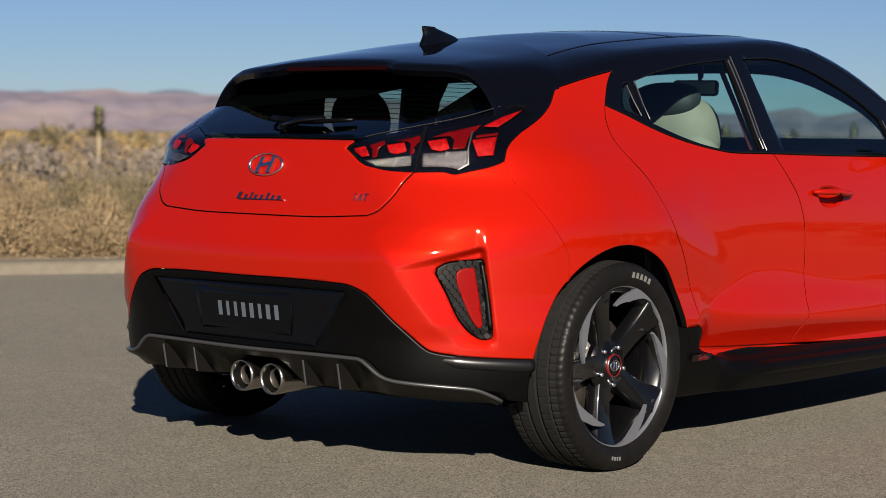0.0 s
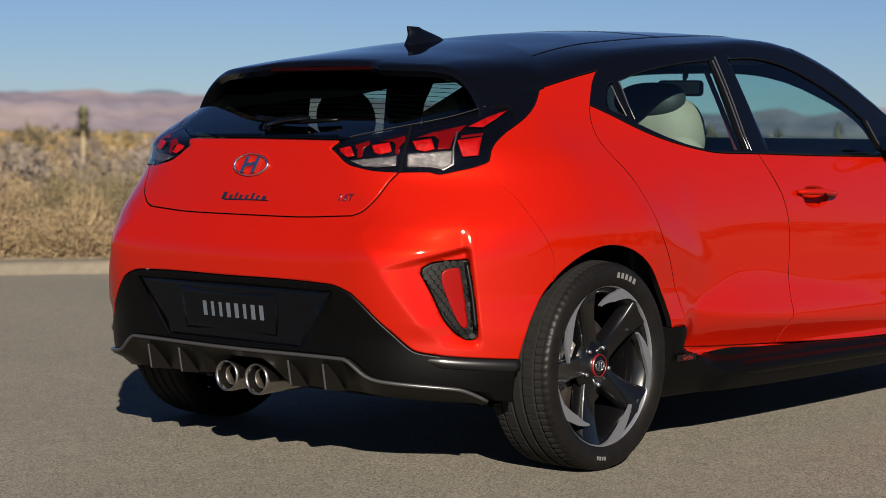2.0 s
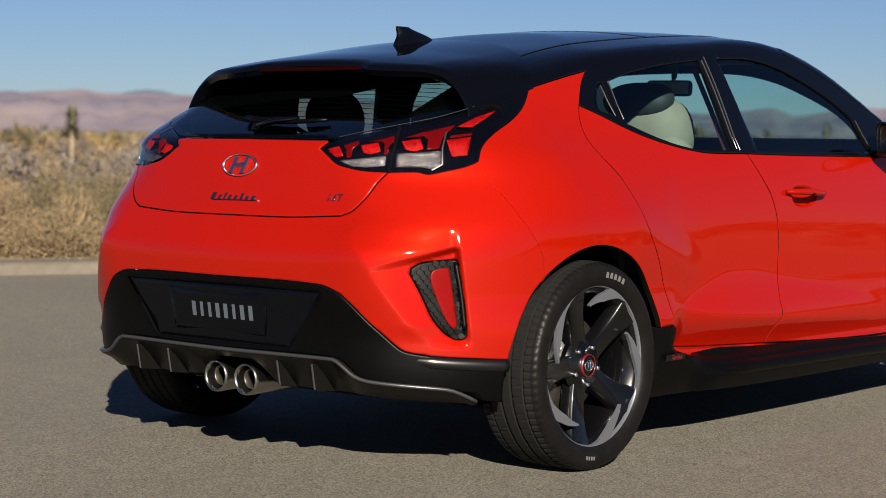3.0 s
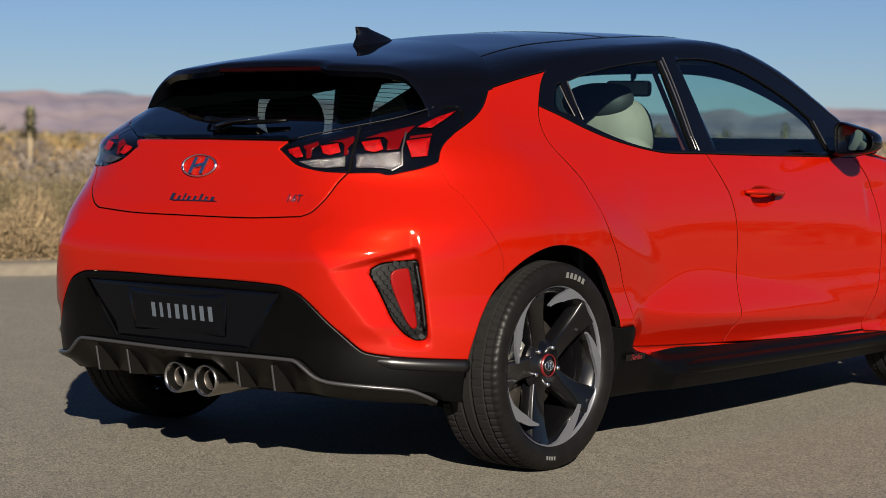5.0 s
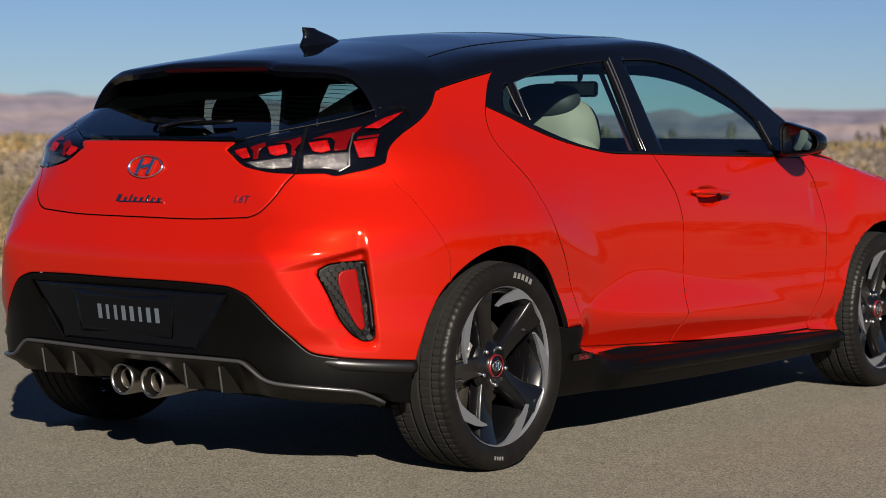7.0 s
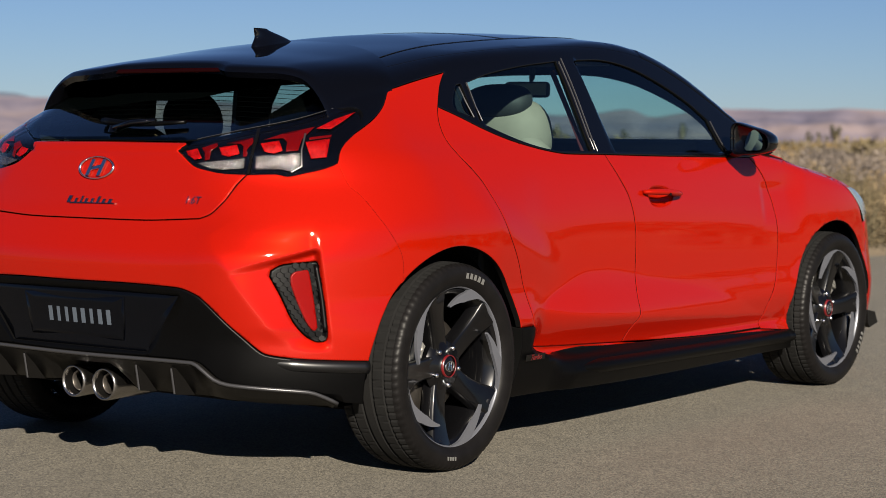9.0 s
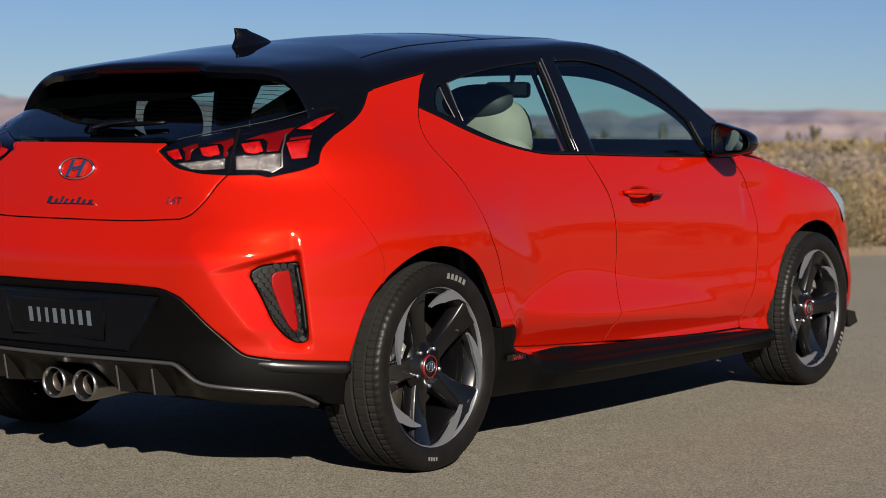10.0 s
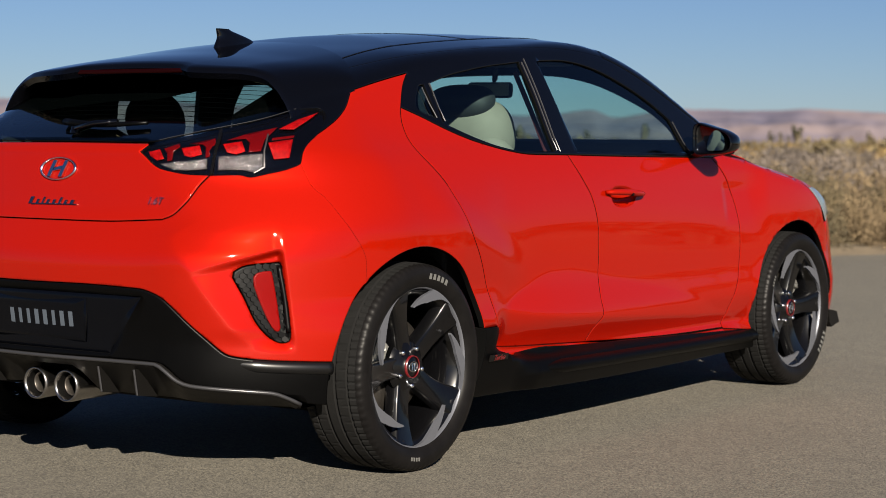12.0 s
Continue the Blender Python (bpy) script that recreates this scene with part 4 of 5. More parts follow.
def wheel():
    """One wheel at the origin, its outer face towards -y."""
    w = part("wheel", spun([(-0.087, 0.231), (-0.082, 0.220), (-0.02, 0.207), (0.10, 0.207), (0.11, 0.232)], steps=72), None, "black alloy wheel with machined lip", RIM, smooth=True)
    half = [(-0.085, 0.2325), (-0.099, 0.2395), (-0.1095, 0.262), (-0.1125, 0.282), (-0.108, 0.300), (-0.101, 0.3095), (-0.090, 0.3145)]
    crown_ = [(-0.068, 0.3170), (-0.0665, 0.3105), (-0.0605, 0.3105), (-0.059, 0.3177), (-0.026, 0.3183), (-0.0245, 0.3110), (-0.0155, 0.3110), (-0.014, 0.3184)]
    half, crown_ = ([(y, 0.232 + (r - 0.232) * 0.92) for y, r in q] for q in (half, crown_))
    prof = half + crown_ + [(-y, r) for y, r in crown_[::-1]] + [(-y, r) for y, r in half[::-1]]

    def dent(i, j):
        k = i if i < len(prof) // 2 else len(prof) - 1 - i
        if k in (5, 6, 7):
            return 0.003 if j % 4 == 0 else 0
        if k in (10, 11):
            return 0.002 if (j + 3 * (k - 10)) % 9 == 0 else 0
        return 0

    face = Matrix.Translation((0, -0.012, 0)) @ Matrix.Diagonal((1.025, 1, 1.025, 1))
    tyre = part("tyre", spun(prof, steps=330, dent=dent), w, "black low profile tyre", RUBBER, smooth=True)
    n = len(prof) - 1
    tyre.data.polygons.foreach_set("use_smooth", [not 6 <= i % n <= n - 7 for i in range(len(tyre.data.polygons))])
    tyre.data.materials.append(TREAD)
    tyre.data.polygons.foreach_set("material_index", [1 if 6 <= i % n <= n - 7 else 0 for i in range(len(tyre.data.polygons))])
    part("rim_lip", spun([(-0.074, 0.2275), (-0.083, 0.229), (-0.0865, 0.2335), (-0.0865, 0.2385), (-0.080, 0.2415)], steps=96), w, "machined alloy lip", CUT, m=face, smooth=True)
    for k in range(5):
        turn = face @ pose(0, 0, 0, 0, -72 * k, 0)
        # main spoke: a tapered, dished bar
        bm = bmesh.new()
        rows = []
        for i in range(9):
            t = i / 8
            r = 0.035 + 0.195 * t
            a = radians(107 + 5 * t)
            hw = 0.033 - 0.004 * math.sin(math.pi * t) + 0.016 * t ** 3
            y = -0.044 - 0.036 * t + 0.008 * math.sin(math.pi * t)
            c, u = Vector((r * math.cos(a), y, r * math.sin(a))), Vector((-math.sin(a), 0, math.cos(a)))
            rows.append([bm.verts.new(v) for v in (c - u * hw + Vector((0, 0.045, 0)), c - u * hw + Vector((0, 0.004, 0)), c - u * hw * 0.75, c - u * hw * 0.1 + Vector((0, 0.006, 0)), c + u * hw * 0.75 + Vector((0, -0.002, 0)), c + u * hw + Vector((0, 0.004, 0)), c + u * hw + Vector((0, 0.045, 0)))])
        for a, b in zip(rows, rows[1:]):
            for q in range(6):
                bm.faces.new((a[q], a[q + 1], b[q + 1], b[q]))
        bmesh.ops.recalc_face_normals(bm, faces=bm.faces[:])
        part("spoke", bm, w, "", RIM, m=turn, smooth=True)
        blade = polar_piece(bent([(39, 0.234), (50, 0.229), (60, 0.2195), (69, 0.203), (78.7, 0.1885), (100, 0.177), (101.0, 0.181), (88, 0.203), (77.5, 0.220), (75, 0.227), (71, 0.234)][::-1]), 0.010)
        b = part("machined_blade", blade, w, "machined alloy blade", CUT, m=turn @ Matrix.Translation((0, -0.086, 0)))
        nut = spun([(-0.058, 0.001), (-0.058, 0.005), (-0.053, 0.0078), (-0.030, 0.008)], steps=12)
        part("lug_nut", nut, w, "chrome lug nut", CHROME, m=turn @ Matrix.Translation((0.057 * math.cos(radians(60)), 0, 0.057 * math.sin(radians(60)))), smooth=True)
    hub = part("hub", spun([(-0.030, 0.080), (-0.044, 0.070), (-0.047, 0.038), (-0.056, 0.033), (-0.060, 0.029), (-0.062, 0.001)], steps=40), w, "", RIM, m=face, smooth=True)
    part("hub_ring", spun([(-0.0615, 0.0300), (-0.0630, 0.0305), (-0.0630, 0.0326), (-0.055, 0.0334)], steps=40), w, "red ring on the hub cap", RED_RING, m=face, smooth=True)
    part("hub_mark", spun([(-0.0625, 0.018), (-0.0640, 0.019), (-0.0640, 0.0215), (-0.0625, 0.0225)], steps=32), w, "small chrome oval mark", CHROME, m=face @ Matrix.Diagonal((1, 1, 0.72, 1)))
    for v in (((-0.008, 0, -0.010), (-0.004, 0, 0.011)), ((0.004, 0, -0.011), (0.008, 0, 0.010)), ((-0.006, 0, -0.001), (0.006, 0, 0.002))):
        part("mark_bar", tube_bm([(x, -0.0632, z) for x, y, z in v], 0.0018, 6), w, "", CHROME, m=face)
    part("brake_disc", spun([(0.0, 0.07), (-0.004, 0.072), (-0.004, 0.142), (0.0, 0.143), (0.02, 0.143)], steps=56), w, "", DISC, smooth=True)
    cal = polar_piece(bent([(140, 0.100), (140, 0.158), (182, 0.158), (182, 0.100)][::-1]), 0.07)
    part("caliper", cal, w, "bare cast brake caliper", CALIPER, m=Matrix.Translation((0, -0.040, 0)))
    part("caliper_bridge", tube_bm([(0.128 * math.cos(radians(a)), -0.043, 0.128 * math.sin(radians(a))) for a in (145, 153, 161, 169, 177)], 0.013, 10, 0.6), w, "", CALIPER, smooth=True)
    # white print on the sidewall, as plain bars
    for a0, n, dr in ((74, 5, 0.0085), (262, 4, 0.0055)):
        for k in range(n):
            c = a0 + (4.4 if n == 5 else 2.6) * (k - n / 2 + 0.5)
            hw = 1.2 if n == 5 else 0.7
            bar = polar_piece(bent([(c - hw, 0.272 - dr), (c - hw, 0.272 + dr), (c + hw, 0.272 + dr), (c + hw, 0.272 - dr)][::-1], 2), 0.004)
            part("print_bar", bar, w, "white print bar", WHITE_RUBBER, m=Matrix.Translation((0, -0.1128, 0)))
    return w


first_wheel = wheel()
first_wheel.parent = car
first_wheel.matrix_local = Matrix.Translation((0, -0.790, 0.3125)) @ pose(0, 0, 0, 0, 0, 0)
for x, y, turn in ((2.65, -0.782, 109), (0.0, 0.790, 40), (2.65, 0.782, 200)):
    copy_thing(first_wheel, Matrix.Translation((x, y, 0.3125)) @ pose(0, 0, 0, 0, 0, 0 if y < 0 else 180) @ pose(0, 0, 0, 0, turn, 0))


# ---- cabin ----
def cushion(name, rx, ry, rz, mat, parent, m, label="", power=2.6):
    """A padded, rounded block."""
    bm = bmesh.new()
    bmesh.ops.create_uvsphere(bm, u_segments=28, v_segments=18, radius=1)
    for v in bm.verts:
        c = Vector([math.copysign(abs(q) ** (2 / power), q) for q in v.co])
        v.co = (c.x * rx, c.y * ry, c.z * rz)
    return part(name, bm, parent, label, mat, m=m, smooth=True)


for y, skin in ((-0.37, CREAM), (0.37, CREAM)):
    seat = cushion("front_seat", 0.27, 0.26, 0.09, skin, car, pose(1.30, y, 0.42), "cream leather front seat")
    cushion("backrest", 0.075, 0.25, 0.28, skin, seat, pose(-0.27, 0, 0.34, 0, -16, 0))
    cushion("seat_shell", 0.045, 0.24, 0.27, skin, seat, pose(-0.325, 0, 0.33, 0, -16, 0), "cream seat back")
    cushion("head_restraint", 0.075, 0.135, 0.052, CLOTH, seat, pose(-0.345, 0.0, 0.700, 0, -24, 0), "black head restraint")
    cushion("headrest_pad", 0.105, 0.150, 0.125, skin, seat, pose(-0.285, -0.02, 0.585, 0, -14, 0), "cream headrest pad")
bench = cushion("rear_seat", 0.26, 0.62, 0.08, CLOTH, car, pose(0.48, 0, 0.46), "black rear bench")
cushion("backrest", 0.07, 0.60, 0.27, CLOTH, bench, pose(-0.24, 0, 0.28, 0, -18, 0))
for y in (0.44, -0.44):
    cushion("head_restraint", 0.06, 0.128, 0.110, CLOTH, bench, pose(-0.20, y, 0.580, 0, -8, 0), "", 2.1)
part("parcel_shelf", box_bm(0.42, 1.05, 0.03, 0.01, (-0.15, 0, 0.90)), car, "", CABIN)
part("floor_pan", box_bm(2.0, 1.36, 0.05, 0.01, (1.0, 0, 0.27)), car, "", CABIN)
dash = part("dashboard", box_bm(0.50, 1.36, 0.30, 0.06, (2.02, 0, 0.76), 4), car, "black dashboard", CABIN, smooth=True)
part("dash_top", box_bm(0.22, 1.16, 0.09, 0.025, (2.13, 0, 0.948), 3), dash, "", CABIN, smooth=True)
part("instrument_hood", box_bm(0.22, 0.36, 0.08, 0.03, (1.86, 0.37, 0.93), 3), dash, "", CABIN, smooth=True)
part("steering_wheel", spun([(0.015 * math.cos(a), 0.175 + 0.015 * math.sin(a)) for a in np.linspace(0, 2 * math.pi, 10, endpoint=False)], "X", 36, closed=True), dash, "black steering wheel", CABIN, m=pose(1.68, 0.37, 0.84, 0, -22, 0), smooth=True)
mir = part("interior_mirror", box_bm(0.035, 0.185, 0.062, 0.016, (0, 0, 0), 3), car, "black interior mirror", CABIN, m=pose(1.66, -0.030, 1.180, 0, 4, 14), smooth=True)
# the face's pale reflection is put into its grey base colour
part("mirror_face", box_bm(0.004, 0.165, 0.047, 0.001, (-0.018, 0, 0)), mir, "mirror glass, pale reflection put into its grey", MIRROR_GREY)
part("mirror_stem", tube_bm([(0.02, 0, 0.0), (0.05, 0, 0.05), (0.06, 0, 0.11)], 0.012, 8), mir, "", CABIN)
for s in (1, -1):
    part("door_lining", box_bm(1.75, 0.07, 0.55, 0.012, (1.14, s * 0.757, 0.662)), car, "", CABIN)
    part("side_lining", box_bm(0.75, 0.05, 0.50, 0.02, (-0.02, s * 0.60, 0.74)), car, "", CABIN)
    part("pillar_lining", tube_bm([((0.84, 0.735, 0.90), (0.86, 0.66, 1.10), (0.92, 0.60, 1.25)), ((1.04, -0.735, 0.90), (1.02, -0.66, 1.10), (1.00, -0.60, 1.26))][s < 0], 0.026, 8, 0.5), car, "", CABIN, smooth=True)
    part("seat_belt", tube_bm([(0.932, s * 0.745, 0.945), (0.932, s * 0.680, 1.085), (0.922, s * 0.618, 1.22)], 0.010, 6, 0.12), car, "dark red seat belt", CRIMSON)
part("pillar_lining", plate_bm([(0.66, 0.88), (0.83, 0.88), (0.865, 1.08), (0.93, 1.18), (0.97, 1.26), (0.70, 1.26)], 0.02), car, "", CABIN, m=Matrix.Translation((0, 0.60, 0)))
part("pillar_trim_inside", plate_bm([(-0.33, 0.90), (0.10, 0.90), (0.10, 1.17), (-0.10, 1.145), (-0.145, 1.135), (-0.33, 1.055)], 0.012), car, "", DARK, m=Matrix.Translation((0, -0.452, 0)))
part("headliner", box_bm(1.05, 1.04, 0.02, 0.008, (0.95, 0, 1.268)), car, "", CABIN)
for s in (1, -1):
    # inner trim of the rear pillars
    bm = bmesh.new()
    rows = [[bm.verts.new((x, s * y, z)) for y, z in ((0.55, 0.90), (0.545, 0.99), (0.53, top - 0.03), (0.48, top - 0.02))] for x, top in ((-0.22, 1.03), (-0.12, 1.10), (-0.02, 1.14), (0.08, 1.19), (0.20, 1.22))]
    for a, b in zip(rows, rows[1:]):
        for k in range(3):
            bm.faces.new((a[k], a[k + 1], b[k + 1], b[k]))
    part("pillar_trim_inside", bm, car, "", CABIN)


# ---- ground, kerb and desert ----
KU, KN = Vector((0.888, -0.460, 0)), Vector((0.460, 0.888, 0))
K0 = KN * (KN.dot(Vector((4.0, 6.42, 0))))


def along(a, b, z=0.0):
    """A place a metres along the kerb and b metres behind it."""
    return K0 + KU * a + KN * b + Vector((0, 0, z))


def asphalt_material():
    m = material("asphalt", (0.0770, 0.0692, 0.0537), 0.85, spread=0.12, scale=0.7, bump=0.002, bump_scale=260)
    n, l = m.node_tree.nodes, m.node_tree.links
    b = n["Principled BSDF"]
    co, vo, ra, mi = n.new("ShaderNodeTexCoord"), n.new("ShaderNodeTexVoronoi"), n.new("ShaderNodeMapRange"), n.new("ShaderNodeVectorMath")
    vo.inputs["Scale"].default_value = 220
    ra.inputs["From Max"].default_value, ra.inputs["To Min"].default_value, ra.inputs["To Max"].default_value = 1.0, 0.32, 1.70
    sep = n.new("ShaderNodeSeparateColor")
    old = b.inputs["Base Color"].links[0].from_socket
    mi.operation = "SCALE"
    l.new(co.outputs["Object"], vo.inputs["Vector"]), l.new(vo.outputs["Color"], sep.inputs[0]), l.new(sep.outputs[0], ra.inputs["Value"])
    l.new(old, mi.inputs[0]), l.new(ra.outputs[0], mi.inputs["Scale"]), l.new(mi.outputs[0], b.inputs["Base Color"])
    return m


ASPHALT = asphalt_material()
SOIL = material("desert_soil", (0.106, 0.0795, 0.0471), 0.95, spread=0.25, scale=0.35, bump=0.02, bump_scale=6)
CONCRETE = material("kerb_concrete", (0.069, 0.058, 0.0432), 0.9, spread=0.2, scale=1.5, bump=0.003, bump_scale=90)


def soil_height(p):
    d = (p - K0).dot(KN)
    if d < 0.3:
        return -0.02
    return min(1, (d - 0.3) / 3) * (0.05 + 0.10 * noise.noise(p * 0.12) + 0.05 * noise.noise(p * 0.5)) + 0.03


def ground_mesh():
    bm = bmesh.new()
    bs = [-4000, -1500, -500, -200, -100, -50, -0.0, 0.25, 0.6, 1.2, 2, 3, 4.5, 6, 8, 10, 13, 16, 20, 25, 30, 37, 45, 55, 70, 90, 120, 160, 220, 300, 450, 700, 1100, 1800, 2900, 4600]
    as_ = [-4500, -2500, -1200, -600, -300, -150, -80] + list(range(-50, 81, 2)) + [110, 160, 300, 600, 1200, 2500, 4500]
    grid = []
    for b in bs:
        row = []
        for a in as_:
            p = along(a, b)
            p.z = soil_height(p) if b < 300 else 0.05
            row.append(bm.verts.new(p))
        grid.append(row)
    for r, s in zip(grid, grid[1:]):
        for k in range(len(as_) - 1):
            bm.faces.new((r[k], r[k + 1], s[k + 1], s[k]))
    bmesh.ops.recalc_face_normals(bm, faces=bm.faces[:])
    return bm


def setting(name, bm, mat, label, category, smooth=True, kind="structure"):
    ob = part(name, bm, None, label, mat, smooth=smooth)
    return tagged(ob, label, category, kind=kind)


setting("ground", ground_mesh(), SOIL, "dry sandy desert ground beyond the kerb", "ground")
bm = bmesh.new()
# asphalt cut short out of view, making room for the added scrub
lo = [along(a, b) for a, b in ((-200, -120), (13.5, -120), (13.5, 0.02), (-200, 0.02))]
bm.faces.new([bm.verts.new(p) for p in lo])
bmesh.ops.recalc_face_normals(bm, faces=bm.faces[:])
bm.normal_update()
if bm.faces[:][0].normal.z < 0:
    bmesh.ops.reverse_faces(bm, faces=bm.faces[:])
setting("road", bm, ASPHALT, "worn brownish grey asphalt in low sun", "asphalt", False)
bm = bmesh.new()
prof = [(-0.02, -0.05), (0.0, 0.055), (0.02, 0.075), (0.05, 0.085), (0.24, 0.085), (0.28, 0.06), (0.30, -0.05)]
grid = [[bm.verts.new(along(a, b + 0.006 * noise.noise((a * 0.7, 0, 0)), z * (1 - min(1, max(0, (a - 3.5) / 3))) - 0.075 * min(1, max(0, (a - 3.5) / 3)) + 0.006 * noise.noise((a * 0.9, 5, 0)))) for b, z in prof] for a in np.arange(-60, 120, 1.0)]
for r, s in zip(grid, grid[1:]):
    for k in range(len(prof) - 1):
        bm.faces.new((r[k], s[k], s[k + 1], r[k + 1]))
bmesh.ops.recalc_face_normals(bm, faces=bm.faces[:])
setting("kerb", bm, CONCRETE, "low weathered concrete kerb along the asphalt", "kerb")


# ---- desert plants ----
def plant_material(name, c0, c1, patch=0.8):
    m = material(name, c0, 0.9)
    n, l = m.node_tree.nodes, m.node_tree.links
    g, r = n.new("ShaderNodeNewGeometry"), n.new("ShaderNodeValToRGB")
    r.color_ramp.elements[0].color, r.color_ramp.elements[1].color = (*c0, 1), (*c1, 1)
    # each twig its own shade, and whole bushes lighter or darker
    co, big, mix, sc = n.new("ShaderNodeTexCoord"), n.new("ShaderNodeTexNoise"), n.new("ShaderNodeMix"), n.new("ShaderNodeMapRange")
    info, add = n.new("ShaderNodeObjectInfo"), n.new("ShaderNodeVectorMath")
    big.inputs["Scale"].default_value, big.inputs["Detail"].default_value = patch, 2
    sc.inputs["From Min"].default_value, sc.inputs["From Max"].default_value = 0.34, 0.66
    mix.inputs["Factor"].default_value = 0.55
    l.new(co.outputs["Object"], add.inputs[0]), l.new(info.outputs["Location"], add.inputs[1]), l.new(add.outputs[0], big.inputs["Vector"])
    l.new(big.outputs["Fac"], sc.inputs["Value"])
    l.new(g.outputs["Random Per Island"], mix.inputs["A"]), l.new(sc.outputs[0], mix.inputs["B"]), l.new(mix.outputs["Result"], r.inputs[0])
    l.new(r.outputs[0], n["Principled BSDF"].inputs["Base Color"])
    return m


STRAW = plant_material("straw", (0.054, 0.036, 0.0195), (0.176, 0.126, 0.0645))
SAGE = plant_material("grey_sage", (0.035, 0.0281, 0.024), (0.112, 0.09, 0.074), 0.5)
GOLD = plant_material("golden_grass", (0.0701, 0.044, 0.013), (0.16, 0.107, 0.0375), 0.15)
OLIVE = plant_material("olive_scrub", (0.027, 0.0218, 0.0105), (0.124, 0.093, 0.0435))
YUCCA = plant_material("yucca_leaf", (0.0225, 0.026, 0.00997), (0.075, 0.0772, 0.0326), 3.0)
BARK = material("pale_bark", (0.124, 0.0968, 0.059), 0.9, spread=0.3, scale=8, bump=0.02, bump_scale=14)


def twigs(bm, rng, at, radius, height, count, width):
    """A rounded bush: stems from the foot and a dome of short twigs in all directions."""
    for _ in range(count // 32):
        a, q = rng.uniform(0, 2 * math.pi), math.sqrt(rng.random())
        tip = at + Vector((math.cos(a) * radius * q, math.sin(a) * radius * q, height * math.sqrt(1 - 0.8 * q * q) * rng.uniform(0.6, 1.12)))
        foot = at + Vector((math.cos(a), math.sin(a), 0)) * radius * 0.3 * q
        s = Vector((rng.uniform(-1, 1), rng.uniform(-1, 1), 0)) * width
        mid = foot.lerp(tip, 0.6) + Vector((rng.uniform(-1, 1), rng.uniform(-1, 1), 0.5)) * radius * 0.1
        bm.faces.new([bm.verts.new(v) for v in (foot - s, foot + s, mid + s * 0.7, tip, mid - s * 0.7)])
    for _ in range(count):
        a, u, q = rng.uniform(0, 2 * math.pi), rng.uniform(0.02, 1), rng.uniform(0.35, 1) ** 0.5
        c = math.sqrt(1 - u * u)
        d = Vector((math.cos(a) * c, math.sin(a) * c, u))
        lump = 0.84 + 0.46 * noise.noise(d * 2.6 + at * 7)
        p = at + Vector((d.x * radius, d.y * radius, d.z * height)) * q * lump
        way = (d * 0.8 + Vector((rng.gauss(0, 0.7), rng.gauss(0, 0.7), rng.gauss(0.0, 0.6)))).normalized()
        ln = rng.uniform(0.018, 0.050)
        s = way.cross(Vector((rng.gauss(0, 1), rng.gauss(0, 1), rng.gauss(0, 1)))).normalized() * width * rng.uniform(0.5, 1.1)
        bm.faces.new([bm.verts.new(v) for v in (p - s * 0.6, p + way * ln * 0.5 - s, p + way * ln, p + way * ln * 0.6 + s)])


rng = random.Random(5)
bush_kinds = []
for k in range(6):
    bm = bmesh.new()
    for j in range(rng.randint(4, 6)):
        twigs(bm, rng, Vector((rng.uniform(-0.34, 0.34), rng.uniform(-0.34, 0.34), 0)), rng.uniform(0.20, 0.40), rng.uniform(0.28, 0.56), 2300, 0.0050)
    mat = (STRAW, STRAW, OLIVE, STRAW, SAGE, SAGE)[k]
    ob = part("bush", bm, None, "", mat)
    tagged(ob, ("dry straw-coloured desert bush", "dry straw-coloured desert bush", "olive brown desert scrub bush", "dry straw-coloured desert bush", "grey leafless sage bush", "grey leafless sage bush")[k], "bush", "bushes behind the kerb")
    bush_kinds.append(ob)
spots = []
for _ in range(4000):
    a, b = rng.uniform(-6, 26), 0.75 + 9.5 * rng.random() ** 1.3
    p = along(a, b)
    if all((p - q).length > 0.72 for q in spots):
        spots.append(p)
    if len(spots) >= 190:
        break
for i, p in enumerate(spots):
    b = (p - K0).dot(KN)
    k = rng.choice((0, 1, 3, 2, 0, 1)) if b < 4.5 else rng.choice((4, 5, 2, 0, 4, 3))
    s = rng.uniform(0.70, 1.40) * (1.0 if b > 1.6 else 0.72)
    m = Matrix.Translation((p.x, p.y, soil_height(p) - 0.02)) @ pose(0, 0, 0, 0, 0, rng.uniform(0, 360)) @ Matrix.Diagonal((s, s, s * rng.uniform(0.8, 1.15), 1))
    if i < 6:
        bush_kinds[i].matrix_world = m if i == k else Matrix.Translation((p.x, p.y, soil_height(p) - 0.02))
    else:
        o = copy_thing(bush_kinds[k], m)
        o.matrix_basis = m

for a, b, s, k in ((8.9, 1.25, 1.45, 2), (10.3, 1.1, 1.3, 3), (9.6, 2.6, 1.5, 2), (11.6, 2.0, 1.5, 2), (-1.2, 1.3, 1.25, 0), (0.6, 1.5, 1.2, 3), (-2.6, 1.7, 1.3, 1)):
    p = along(a, b)
    o = copy_thing(bush_kinds[k], Matrix.Identity(4))
    o.matrix_basis = Matrix.Translation((p.x, p.y, soil_height(p) - 0.02)) @ pose(0, 0, 0, 0, 0, 77 * a) @ Matrix.Diagonal((s, s, s * 0.9, 1))


